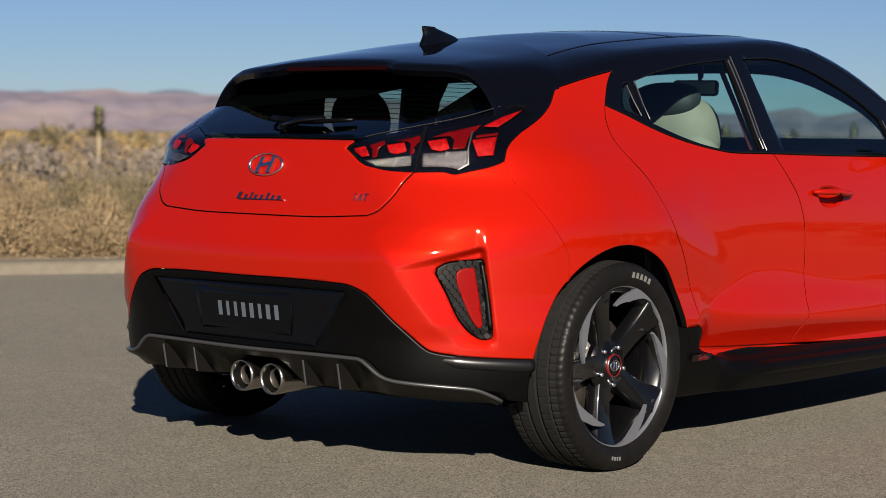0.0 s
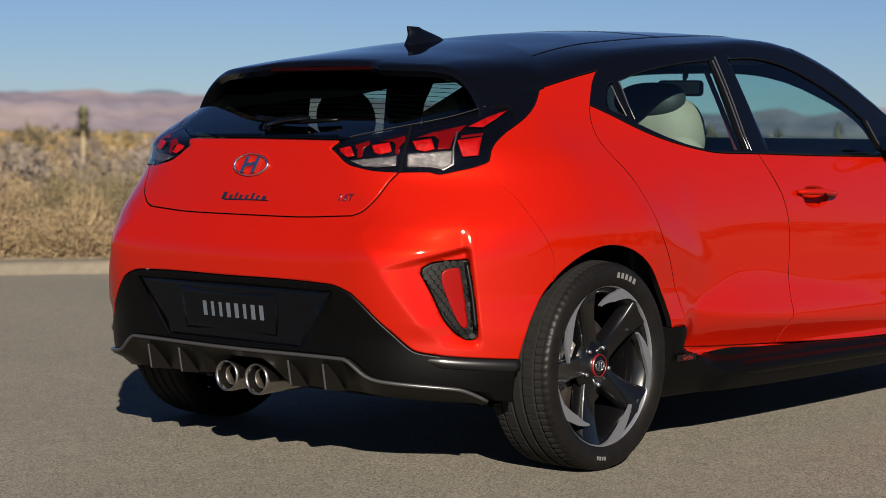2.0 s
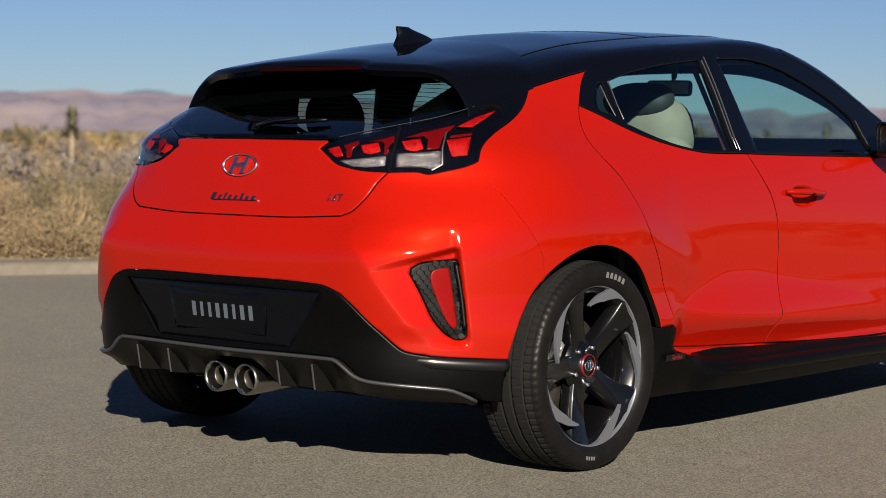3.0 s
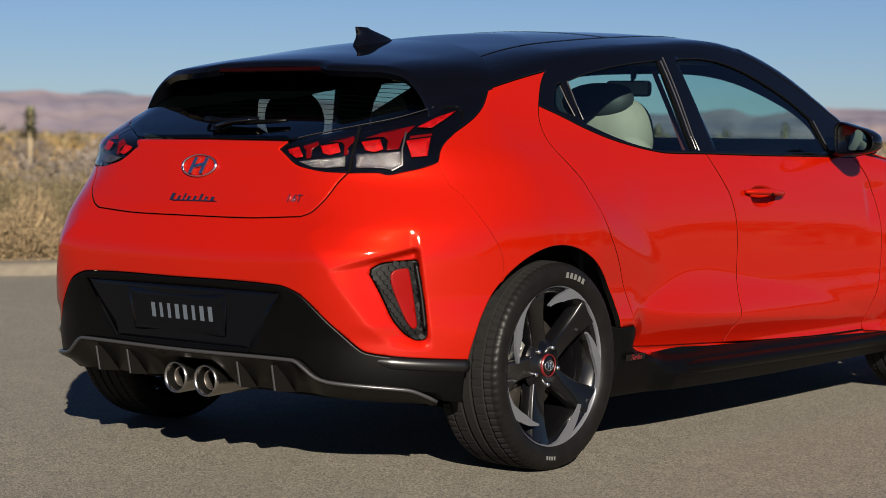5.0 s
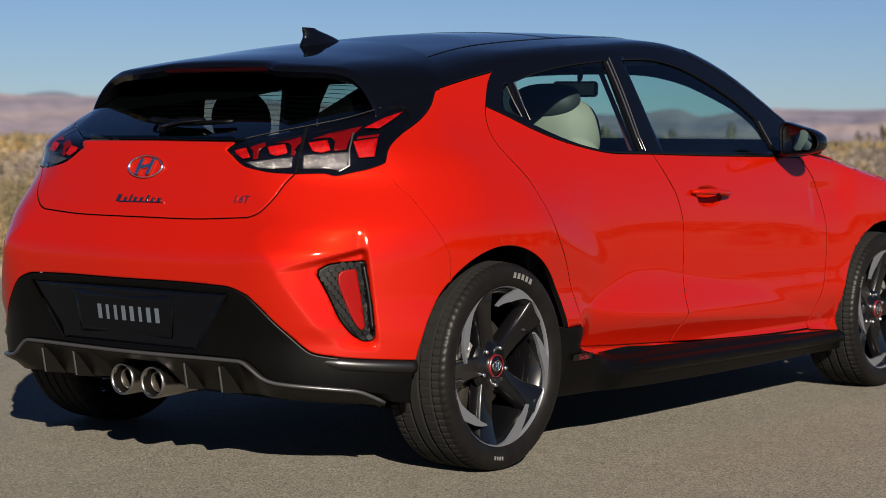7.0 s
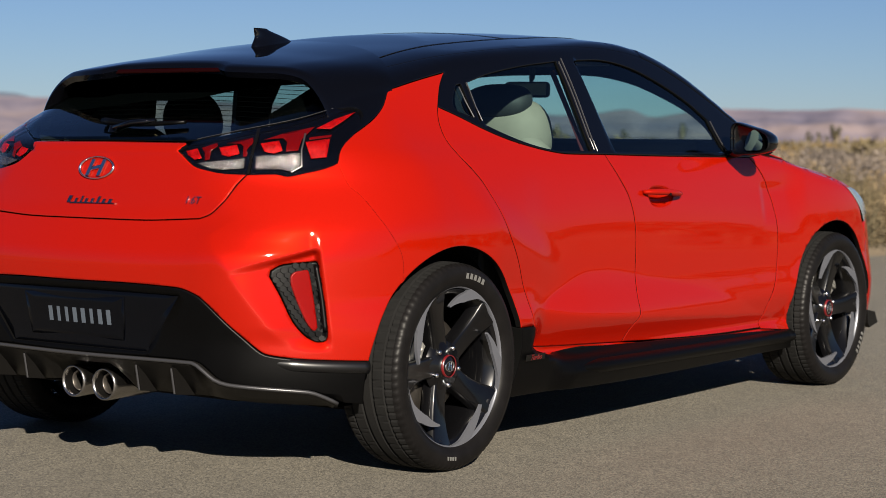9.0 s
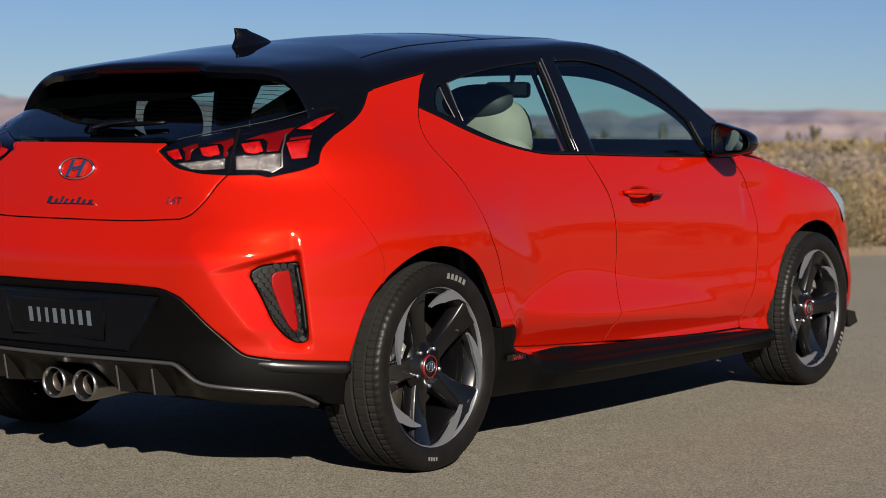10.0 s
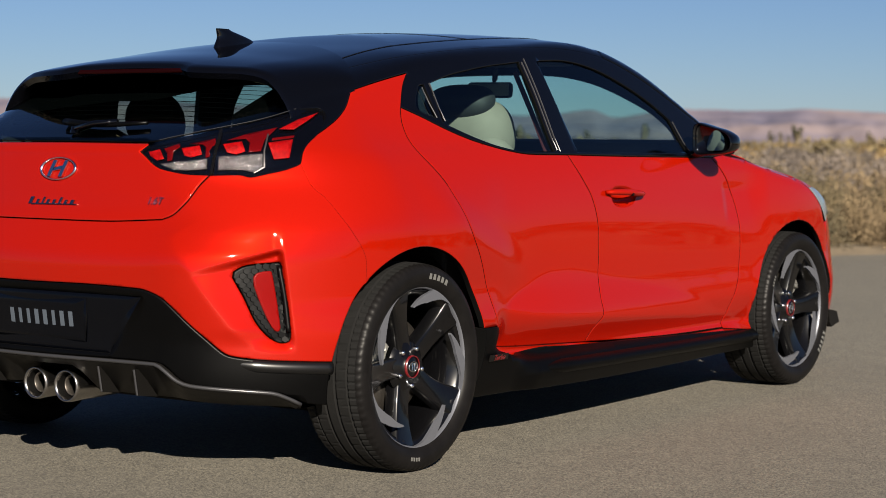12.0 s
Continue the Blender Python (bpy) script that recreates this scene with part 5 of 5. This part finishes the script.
def scrub(name, mat, label, count, b0, b1, power, size, seed, width, n, a0=None, a1=None):
    """Countless bushes further off, as one growth."""
    r = np.random.default_rng(seed)
    b = b0 + (b1 - b0) * r.random(count) ** power
    a = -8 - 0.55 * b + (34 + 2.05 * b) * r.random(count) if a0 is None else r.uniform(a0, a1, count)
    c = np.array([along(p, q) for p, q in zip(a, b)])
    c[:, 2] = [soil_height(Vector(p)) if q < 300 else 0.05 for p, q in zip(c, b)]
    rad, h = size * 0.8 * r.uniform(0.6, 1.5, count), size * r.uniform(0.45, 1.0, count)
    t, q = r.uniform(0, 2 * math.pi, (count, n)), np.sqrt(r.random((count, n)))
    rise = h[:, None] * np.sqrt(1 - 0.95 * q * q) * r.uniform(0.25, 1.05, (count, n)) ** 0.6
    tip = c[:, None] + np.stack([np.cos(t) * rad[:, None] * q, np.sin(t) * rad[:, None] * q, rise], 2)
    way = r.normal(0, 1, (count, n, 3)) * (1, 1, 0.8) + (tip - c[:, None]) / size
    way *= (width * 1.5 * r.uniform(0.5, 1.4, (count, n)) / np.linalg.norm(way, axis=2))[..., None]
    s = np.cross(way, r.normal(0, 1, (count, n, 3))) * 0.22
    vs = np.stack([tip - way, tip - way * 0.2 + s, tip + way, tip + way * 0.2 - s], 2).reshape(-1, 3)
    fs = np.arange(len(vs)).reshape(-1, 4)
    ob = part(name, mesh(name, vs, fs, mat, smooth=False), None)
    return tagged(ob, label, "scrub", kind="stuff")


scrub("sage_scrub", SAGE, "grey sage scrub across the desert", 620, 8, 75, 1.4, 0.85, 11, 0.036, 330)
scrub("straw_scrub", STRAW, "dry straw tufts across the desert", 700, 8, 90, 1.4, 0.62, 12, 0.034, 240)
scrub("golden_scrub", GOLD, "golden grass far across the desert", 1500, 60, 420, 1.4, 0.75, 13, 0.16, 34)
scrub("olive_scrub", OLIVE, "low olive scrub near the horizon", 700, 60, 900, 1.5, 1.3, 14, 0.30, 34)
# added out of view, so that the doors reflect a dark band
scrub("roadside_scrub", OLIVE, "unseen olive scrub added to darken the reflection in the doors", 800, -32, -1, 1.0, 0.9, 15, 0.11, 60, 14.5, 70)


def joshua_tree(at, h, heads, seed):
    r = random.Random(seed)
    thing = tagged(new("joshua_tree"), "small Joshua tree with pale trunk and spiky head", "tree", "Joshua trees on the plain")
    thing.location = at
    for i in range(heads):
        lean = Vector((r.uniform(-0.3, 0.3), r.uniform(-0.3, 0.3), 0)) * h * (0 if heads == 1 else 1.2)
        top = Vector((lean.x, lean.y, h * (1 if i == 0 else r.uniform(0.7, 0.95))))
        part("trunk", tube_bm([(0, 0, -0.05), (lean.x * 0.2, lean.y * 0.2, h * 0.3), (lean.x * 0.8, lean.y * 0.8, h * 0.55), top * 0.98], lambda t: h * (0.034 + 0.030 * max(0, 1 - abs(t - 0.60) / 0.14)), 10), thing, "", BARK, smooth=True)
        bm = bmesh.new()
        for _ in range(620):
            t = r.random()
            base = top * (0.57 + 0.41 * t)
            a, e = r.uniform(0, 2 * math.pi), r.uniform(-0.4, 0.9) + 0.5 * t
            d = Vector((math.cos(a) * math.cos(e), math.sin(a) * math.cos(e), math.sin(e)))
            s = d.cross(Vector((0.3, 0.2, 1))).normalized() * h * 0.016
            ln = h * 0.15 * r.uniform(0.7, 1.1)
            bm.faces.new([bm.verts.new(v) for v in (base - s, base + s, base + d * ln)])
        part("leaf_head", bm, thing, "spiky green leaves", YUCCA)
    return thing


joshua_tree((23.74, 30.54, 0.03), 1.42, 1, 3)
for k in range(16):
    b, ang = rng.uniform(220, 480), radians(rng.choice((rng.uniform(20, 32), rng.uniform(20, 56))))
    joshua_tree((EYE.x + b * math.cos(ang), EYE.y + b * math.sin(ang), 0.03), rng.uniform(1.8, 3.2), rng.randint(2, 4), 20 + k)


# ---- mountains along the horizon ----
crest = spline([(4, 0.75), (16, 0.80), (20, 0.82), (22.2, 0.86), (24.1, 0.96), (26, 0.90), (28.1, 0.95), (29.2, 0.78), (29.9, 0.68), (30.6, 0.90), (31.4, 0.80), (33, 0.70), (38, 0.86), (42, 1.02), (45, 1.16), (46.5, 1.10), (47.4, 1.10), (48.6, 1.12), (49.7, 1.13), (50.5, 1.22), (51.3, 1.17), (51.9, 1.12), (52.6, 1.10), (53.5, 1.15), (56, 1.2), (64, 1.0), (78, 0.8)])
far_crest = spline([(4, 0.5), (20, 0.6), (30, 0.7), (40, 0.8), (47.2, 0.95), (48.0, 1.17), (48.6, 1.25), (49.2, 1.17), (50, 1.0), (51.8, 1.05), (52.5, 1.16), (53.2, 1.08), (56, 1.0), (78, 0.6)])


def range_mesh(dist, line, seed):
    bm, rows = bmesh.new(), []
    yaws = np.arange(4, 78, 0.12)
    for k in range(15):
        t = k / 14
        row = []
        for yaw in yaws:
            d = dist * (0.80 + 0.22 * t)
            a = radians(yaw)
            h = dist * math.tan(radians(float(line(yaw))))
            f = noise.fractal((yaw * 0.9, t * 3.5, seed), 0.9, 2.1, 6)
            z = h * (t ** 1.25) * (1 + 0.02 * noise.fractal((yaw * 1.5, seed, 0), 1, 2, 4) * t) + h * 0.20 * f * math.sin(math.pi * min(1, t * 0.97))
            row.append(bm.verts.new((EYE.x + d * math.cos(a), EYE.y + d * math.sin(a), max(z, -2))))
        rows.append(row)
    for r, s in zip(rows, rows[1:]):
        for k in range(len(yaws) - 1):
            bm.faces.new((r[k], r[k + 1], s[k + 1], s[k]))
    bmesh.ops.recalc_face_normals(bm, faces=bm.faces[:])
    return bm


def mountain_material():
    """Pale tan rock in long patches, with mauve haze put into the colours."""
    m = material("hazed_mountain", (0.145, 0.12, 0.133), 1.0, spec=0.0)
    n, l = m.node_tree.nodes, m.node_tree.links
    co, mp, a, b, r, mx = (n.new("ShaderNode" + k) for k in ("TexCoord", "Mapping", "TexNoise", "TexNoise", "ValToRGB", "Math"))
    mp.inputs["Scale"].default_value = (1, 1, 5)
    a.inputs["Scale"].default_value, a.inputs["Detail"].default_value, b.inputs["Scale"].default_value, b.inputs["Detail"].default_value = 0.0022, 4, 0.014, 5
    mx.operation = "MULTIPLY_ADD"
    mx.inputs[1].default_value = 0.35
    e = r.color_ramp.elements
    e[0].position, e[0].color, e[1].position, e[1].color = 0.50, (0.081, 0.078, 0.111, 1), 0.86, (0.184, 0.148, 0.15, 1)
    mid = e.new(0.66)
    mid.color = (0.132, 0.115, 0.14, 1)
    l.new(co.outputs["Object"], mp.inputs[0]), l.new(mp.outputs[0], a.inputs[0]), l.new(mp.outputs[0], b.inputs[0])
    l.new(b.outputs["Fac"], mx.inputs[0]), l.new(a.outputs["Fac"], mx.inputs[2]), l.new(mx.outputs[0], r.inputs[0])
    l.new(r.outputs[0], n["Principled BSDF"].inputs["Base Color"])
    return m


MOUNT = mountain_material()
# blue of the distance haze is put into this ridge's base colour
FAR = material("haze_blue_ridge", (0.0878, 0.106, 0.141), 1.0, spread=0.1, scale=0.003, spec=0.0)
setting("backdrop", range_mesh(3600, crest, 2.0), MOUNT, "tan and mauve mountains along the horizon, haze put into their colour", "mountains")
setting("backdrop", range_mesh(4500, far_crest, 7.0), FAR, "far ridge behind the mountains, blue haze put into its colour", "mountains")


# ---- small parts of the car ----
def skin_frame(chart, u, v, out=0.0):
    """A pose on the skin: x ahead along it, y up along it, z outwards."""
    p, n = on_skin(chart, np.array([(u, v)]))
    z = Vector(n[0])
    y = (Vector((0, 0, 1)) - z * z.z).normalized()
    x = y.cross(z)
    m = Matrix((x, y, z)).transposed().to_4x4()
    m.translation = Vector(p[0]) + z * out
    return m


def words(name, text, size, depth, mat, parent, m, shear=0.0, label=""):
    c = bpy.data.curves.new(name, "FONT")
    c.body, c.size, c.extrude, c.shear, c.align_x, c.align_y = text, size, depth, shear, "CENTER", "CENTER"
    t = new("letters_source", c)
    me = bpy.data.meshes.new_from_object(t)
    bpy.data.objects.remove(t)
    me.materials.clear()
    me.materials.append(mat)
    return part(name, me, parent, label, m=m)


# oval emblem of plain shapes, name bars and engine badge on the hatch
em = skin_frame("wrap", 0.004, 0.893, 0.002)
ring = spun([(0.0055 * math.sin(a), 1 + 0.065 * math.cos(a)) for a in np.linspace(0, 2 * math.pi, 10, endpoint=False)], "Z", 48, closed=True)
bmesh.ops.scale(ring, vec=(0.070, 0.0335, 1), verts=ring.verts[:])
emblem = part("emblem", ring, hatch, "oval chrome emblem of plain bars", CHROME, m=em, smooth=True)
for dx in (-0.022, 0.024):
    part("emblem_bar", plate_bm([(dx - 0.016, -0.025), (dx - 0.002, -0.025), (dx + 0.014, 0.025), (dx, 0.025)], 0.005, "Z"), emblem, "", CHROME)
part("emblem_bar", plate_bm([(-0.018, -0.008), (0.012, -0.002), (0.018, 0.009), (-0.012, 0.003)], 0.0045, "Z"), emblem, "", CHROME)
nm = skin_frame("wrap", 0.005, 0.797, 0.001)
name_bars = new("name_badge")
name_bars.parent, name_bars.matrix_local = hatch, nm
tagged(name_bars, "chrome script badge as plain bars")
x = -0.098
for k, w in enumerate((0.024, 0.016, 0.012, 0.018, 0.018, 0.016, 0.018, 0.022)):
    h = 0.020 if k in (0, 2, 5) else 0.013
    part("bar", plate_bm([(x, -0.007), (x + w * 0.55, -0.007), (x + w * 0.55 + h * 0.4, -0.007 + h), (x + h * 0.4, -0.007 + h)], 0.003, "Z"), name_bars, "", DARK_CHROME)
    x += w + 0.007
part("bar", plate_bm([(-0.085, -0.0095), (0.10, -0.0075), (0.10, -0.0055), (-0.085, -0.0065)], 0.003, "Z"), name_bars, "", DARK_CHROME)
words("engine_badge", "1.6T", 0.030, 0.0015, DARK_CHROME, hatch, skin_frame("wrap", 0.383, 0.806, 0.002), 0.25, "chrome engine badge")

# display plate word as plain bars
for k in range(8):
    y = -0.104 + 0.0343 * k
    bar = box_bm(0.011 if k in (1, 2, 5) else 0.015, 0.044, 0.0015, 0, (0, 0, 0.0))
    part("plate_bar", bar, number_plate, "pale grey bar", WHITE, m=skin_frame("rear", -(y + 0.004), 0.462, -0.0020))

# vents: ribs of the honeycomb
for vent, s in zip(vents, (1, -1)):
    bm = bmesh.new()
    cells = np.array([W(19.3 + j * 1.0 + (i % 2) * 0.5, 0.424 + i * 0.0128) for i in range(18) for j in range(10)])
    cells = cells[within(inset(vent_edge if area(vent_edge) > 0 else vent_edge[::-1], 0.006), cells)] * (s, 1)
    for p, n in zip(*on_skin("wrap", cells)):
        bmesh.ops.create_cone(bm, cap_ends=True, segments=6, radius1=0.0100, radius2=0.0092, depth=0.006, matrix=Matrix.Translation(Vector(p) - Vector(n) * 0.002) @ Vector(n).to_track_quat("Z", "Y").to_matrix().to_4x4())
    part("honeycomb", bm, vent, "", VENT)
    loop = on_skin("wrap", np.array([(s * u, v) for u, v in outline(curve([W(25.25, 0.628), W(26.2, 0.545), W(26.95, 0.445)]))]))
    part("vent_bar", tube_bm([Vector(p) + Vector(n) * 0.001 for p, n in zip(*loop)], 0.007, 8), vent, "", VENT, smooth=True)
    for k in range(1, 6):
        p, n = on_skin("wrap", np.array([(s * W(24.75 + 0.27 * k, 0)[0], 0.628 - 0.033 * k), (s * W(25.45 + 0.27 * k, 0)[0], 0.624 - 0.033 * k)]))
        part("vent_notch", tube_bm([Vector(a) + Vector(b) * 0.0065 for a, b in zip(p, n)], 0.002, 6), vent, "", VENT)

# door handles
for doors, (u0, u1, zz) in ((front_doors, (1.165, 1.420, 0.803)),):
    for door, s in zip(doors, (1, -1)):
        p, n = on_skin("side", np.array([(u0 + (u1 - u0) * k / 10, zz - 0.0012 * k + 0.006) for k in range(11)]))
        pts = [Vector(a) + Vector(b) * (0.006 + 0.026 * max(0, math.sin(math.pi * k / 10)) ** 0.6) for k, (a, b) in enumerate(zip(p, n))]
        pts = [(q.x, q.y * s, q.z) for q in pts]
        h = part("door_handle", tube_bm(pts, lambda t: 0.009 + 0.006 * math.sin(math.pi * t) ** 0.5, 12, 0.75), door, "red door handle", RED, smooth=True)
        m = skin_frame("side", 1.285, 0.800, 0.0)
        part("keyhole", spun([(-0.004, 0.0005), (-0.004, 0.007), (0.004, 0.007)], "Y", 14), h, "black keyhole cover", PLASTIC, m=Matrix.Translation((1.286, -s * (abs(m.translation.y) + 0.041), 0.803)))
        bm, rings, mid = bmesh.new(), [], np.array([1.29, 0.793])
        for t in (1.12, 1.04, 0.96, 0.86, 0.7, 0.5, 0.3, 0.12):
            p, n = on_skin("side", mid + (np.array(handle_cup) - mid) * t)
            q = p - n * (0.0028 + 0.028 * max(0, 1 - t ** 3))
            rings.append([bm.verts.new((v[0], v[1] * s, v[2])) for v in q])
        for a, b in zip(rings, rings[1:]):
            for k in range(len(a)):
                bm.faces.new((a[k], a[(k + 1) % len(a)], b[(k + 1) % len(a)], b[k]))
        bm.faces.new(rings[-1])
        bmesh.ops.recalc_face_normals(bm, faces=bm.faces[:])
        part("handle_cup", bm, door, "", RED, smooth=True)

# door mirrors
shell_edge = outline(curve([(-0.838, 0.990), (-0.840, 1.040), (-0.856, 1.057), (-0.880, 1.053), (-0.911, 1.044), (-0.959, 1.029), (-0.990, 1.008), (-0.998, 0.982), (-0.991, 0.956), (-0.960, 0.942), (-0.900, 0.936), (-0.855, 0.935), (-0.841, 0.950), (-0.838, 0.990)], 0.008))
shell_mid = Vector((0, -0.915, 0.995))
for s in (1, -1):
    bm, rows = bmesh.new(), []
    # from the recess round the glass, over the rim, to the rounded front
    for x, k in ((1.812, 0.80), (1.808, 0.84), (1.797, 0.88), (1.795, 0.93), (1.800, 0.975), (1.812, 1.0), (1.840, 1.0), (1.868, 0.95), (1.892, 0.84), (1.908, 0.64), (1.915, 0.35)):
        rows.append([bm.verts.new((x + 0.14 * max(0, -0.915 - y), s * (shell_mid.y + (y - shell_mid.y) * k), shell_mid.z + (z - shell_mid.z) * k)) for y, z in shell_edge])
    n = len(shell_edge)
    for a, b in zip(rows, rows[1:]):
        for q in range(n):
            bm.faces.new((a[q], a[(q + 1) % n], b[(q + 1) % n], b[q]))
    bm.faces.new(rows[0]), bm.faces.new(rows[-1])
    bmesh.ops.recalc_face_normals(bm, faces=bm.faces[:])
    house = part("door_mirror", bm, car, "gloss black door mirror", GLOSS, smooth=True)
    face = plate_bm([(p[0], p[1]) for p in outline(curve([(-0.898, 0.962), (-0.903, 0.992), (-0.915, 1.016), (-0.934, 1.029), (-0.954, 1.020), (-0.968, 1.000), (-0.971, 0.974), (-0.962, 0.957), (-0.930, 0.954), (-0.905, 0.954), (-0.898, 0.962)], 0.006))], -0.004, "X")
    if s < 0:
        flip_bm(face)
    part("mirror_glass", face, house, "mirror glass", MIRROR, m=Matrix.Translation((1.806, 0, 0)))
    part("mirror_foot", tube_bm([(1.885, -s * 0.77, 0.935), (1.87, -s * 0.82, 0.940), (1.86, -s * 0.875, 0.958)], 0.030, 12, 0.55), house, "", GLOSS, smooth=True)

# rear wiper on the glass
def glass_at(x, y, out):
    p, n = on_skin("top", np.array([(x, y)]))
    return Vector(p[0]) + Vector(n[0]) * out


def glass_line(xy, out):
    p, n = on_skin("top", np.array(xy))
    return [Vector(a) + Vector(b) * out for a, b in zip(p, n)]


wiper = part("rear_wiper", tube_bm(glass_line([(-0.465 - 0.02 * math.sin(math.pi * k / 8), 0.10 - 0.335 * k / 8) for k in range(9)], 0.014), lambda t: 0.016 - 0.008 * t, 8, 0.7), car, "black rear wiper", PLASTIC, smooth=True)
part("wiper_arm", tube_bm([glass_at(-0.515, 0.0, 0.016), glass_at(-0.50, -0.06, 0.026), glass_at(-0.478, -0.13, 0.022)], lambda t: 0.019 - 0.008 * t, 10, 0.6), wiper, "", GLOSS, smooth=True)
part("wiper_cap", spun([(0.02, 0.001), (0.02, 0.012), (0.0, 0.017)], "Z", 18), wiper, "", GLOSS, m=Matrix.Translation(glass_at(-0.517, 0.012, 0.004)), smooth=True)

# heater lines of the rear window, just inside the glass
ys = np.linspace(-0.50, 0.50, 15)
p, n = on_skin("top", np.array([(x, y) for x in np.arange(-0.44, -0.12, 0.032) for y in ys]))
lines = [Vector(a) - Vector(b) * 0.006 for a, b in zip(p, n)]
for k in range(len(lines) // 15):
    part("heater_line", tube_bm(lines[15 * k:15 * k + 15], 0.0009, 5), rear_window, "", DARK)

# bright edges beside the side panes and on the lamp's upper edge
for frame_part, s in zip(frames, (1, -1)):
    for line in ([(0.885, 1.250), (0.918, 0.955)], [(0.905, 1.262), (0.935, 0.950)], [(0.345, 1.165), (0.356, 1.045)], [(0.300, 1.150), (0.322, 1.055)], [(1.815, 1.06), (1.862, 0.945)]):
        pts = curve(line, 0.04)
        p, n = on_skin("side", np.array(pts))
        part("trim_line", tube_bm([Vector((a[0], a[1] * s, a[2])) + Vector((b[0], b[1] * s, b[2])) * 0.001 for a, b in zip(p, n)], 0.0022, 6), frame_part, "thin satin trim line", SATIN)
for lamp, s in zip(lamps[:1], (1,)):
    p, n = on_skin("wrap", np.array([(s * u, v) for u, v in lamp_up[4:]]))
    part("trim_line", tube_bm([Vector(a) + Vector(b) * 0.001 for a, b in zip(p, n)], 0.0009, 6), lamp, "thin bright edge", SATIN)

# badge on the side skirt
for skirt, s in zip(sills, (1, -1)):
    m = skin_frame("side", 0.432, 0.307, 0.011)
    badge = part("skirt_badge", box_bm(0.108, 0.021, 0.003, 0.001), skirt, "dark badge with red script", GREY, m=m if s == 1 else Matrix.Diagonal((1, -1, 1, 1)) @ m)
    words("script", "Turbo", 0.026, 0.0008, RED_RING, badge, Matrix.Translation((0, 0, 0.002)), 0.35)

# the rolled upper edge of the side skirts
for skirt, s in zip(sills, (1, -1)):
    p, n = on_skin("side", np.array([(x, 0.262 - 0.008 * (x - 0.8)) for x in np.linspace(0.66, 2.28, 30)]))
    part("skirt_roll", tube_bm([Vector((q[0], s * (q[1] + 0.008), q[2] - 0.020)) for q in p], lambda t: 0.042 * min(1, t * 8 + 0.25), 20, 0.6), skirt, "", PLASTIC, smooth=True)

# joints of the roof
for y in (0.475, -0.475):
    pts = glass_line([(x, y * (1.0 - 0.03 * (x - 0.2))) for x in np.linspace(0.13, 1.52, 26)], 0.0012)
    part("roof_joint", tube_bm(pts, 0.0022, 6, 0.4), car, "", DARK, smooth=True)
pts = glass_line([(0.86, y) for y in np.linspace(-0.46, 0.46, 16)], 0.0012)
part("roof_joint", tube_bm(pts, 0.002, 6, 0.4), car, "", DARK, smooth=True)
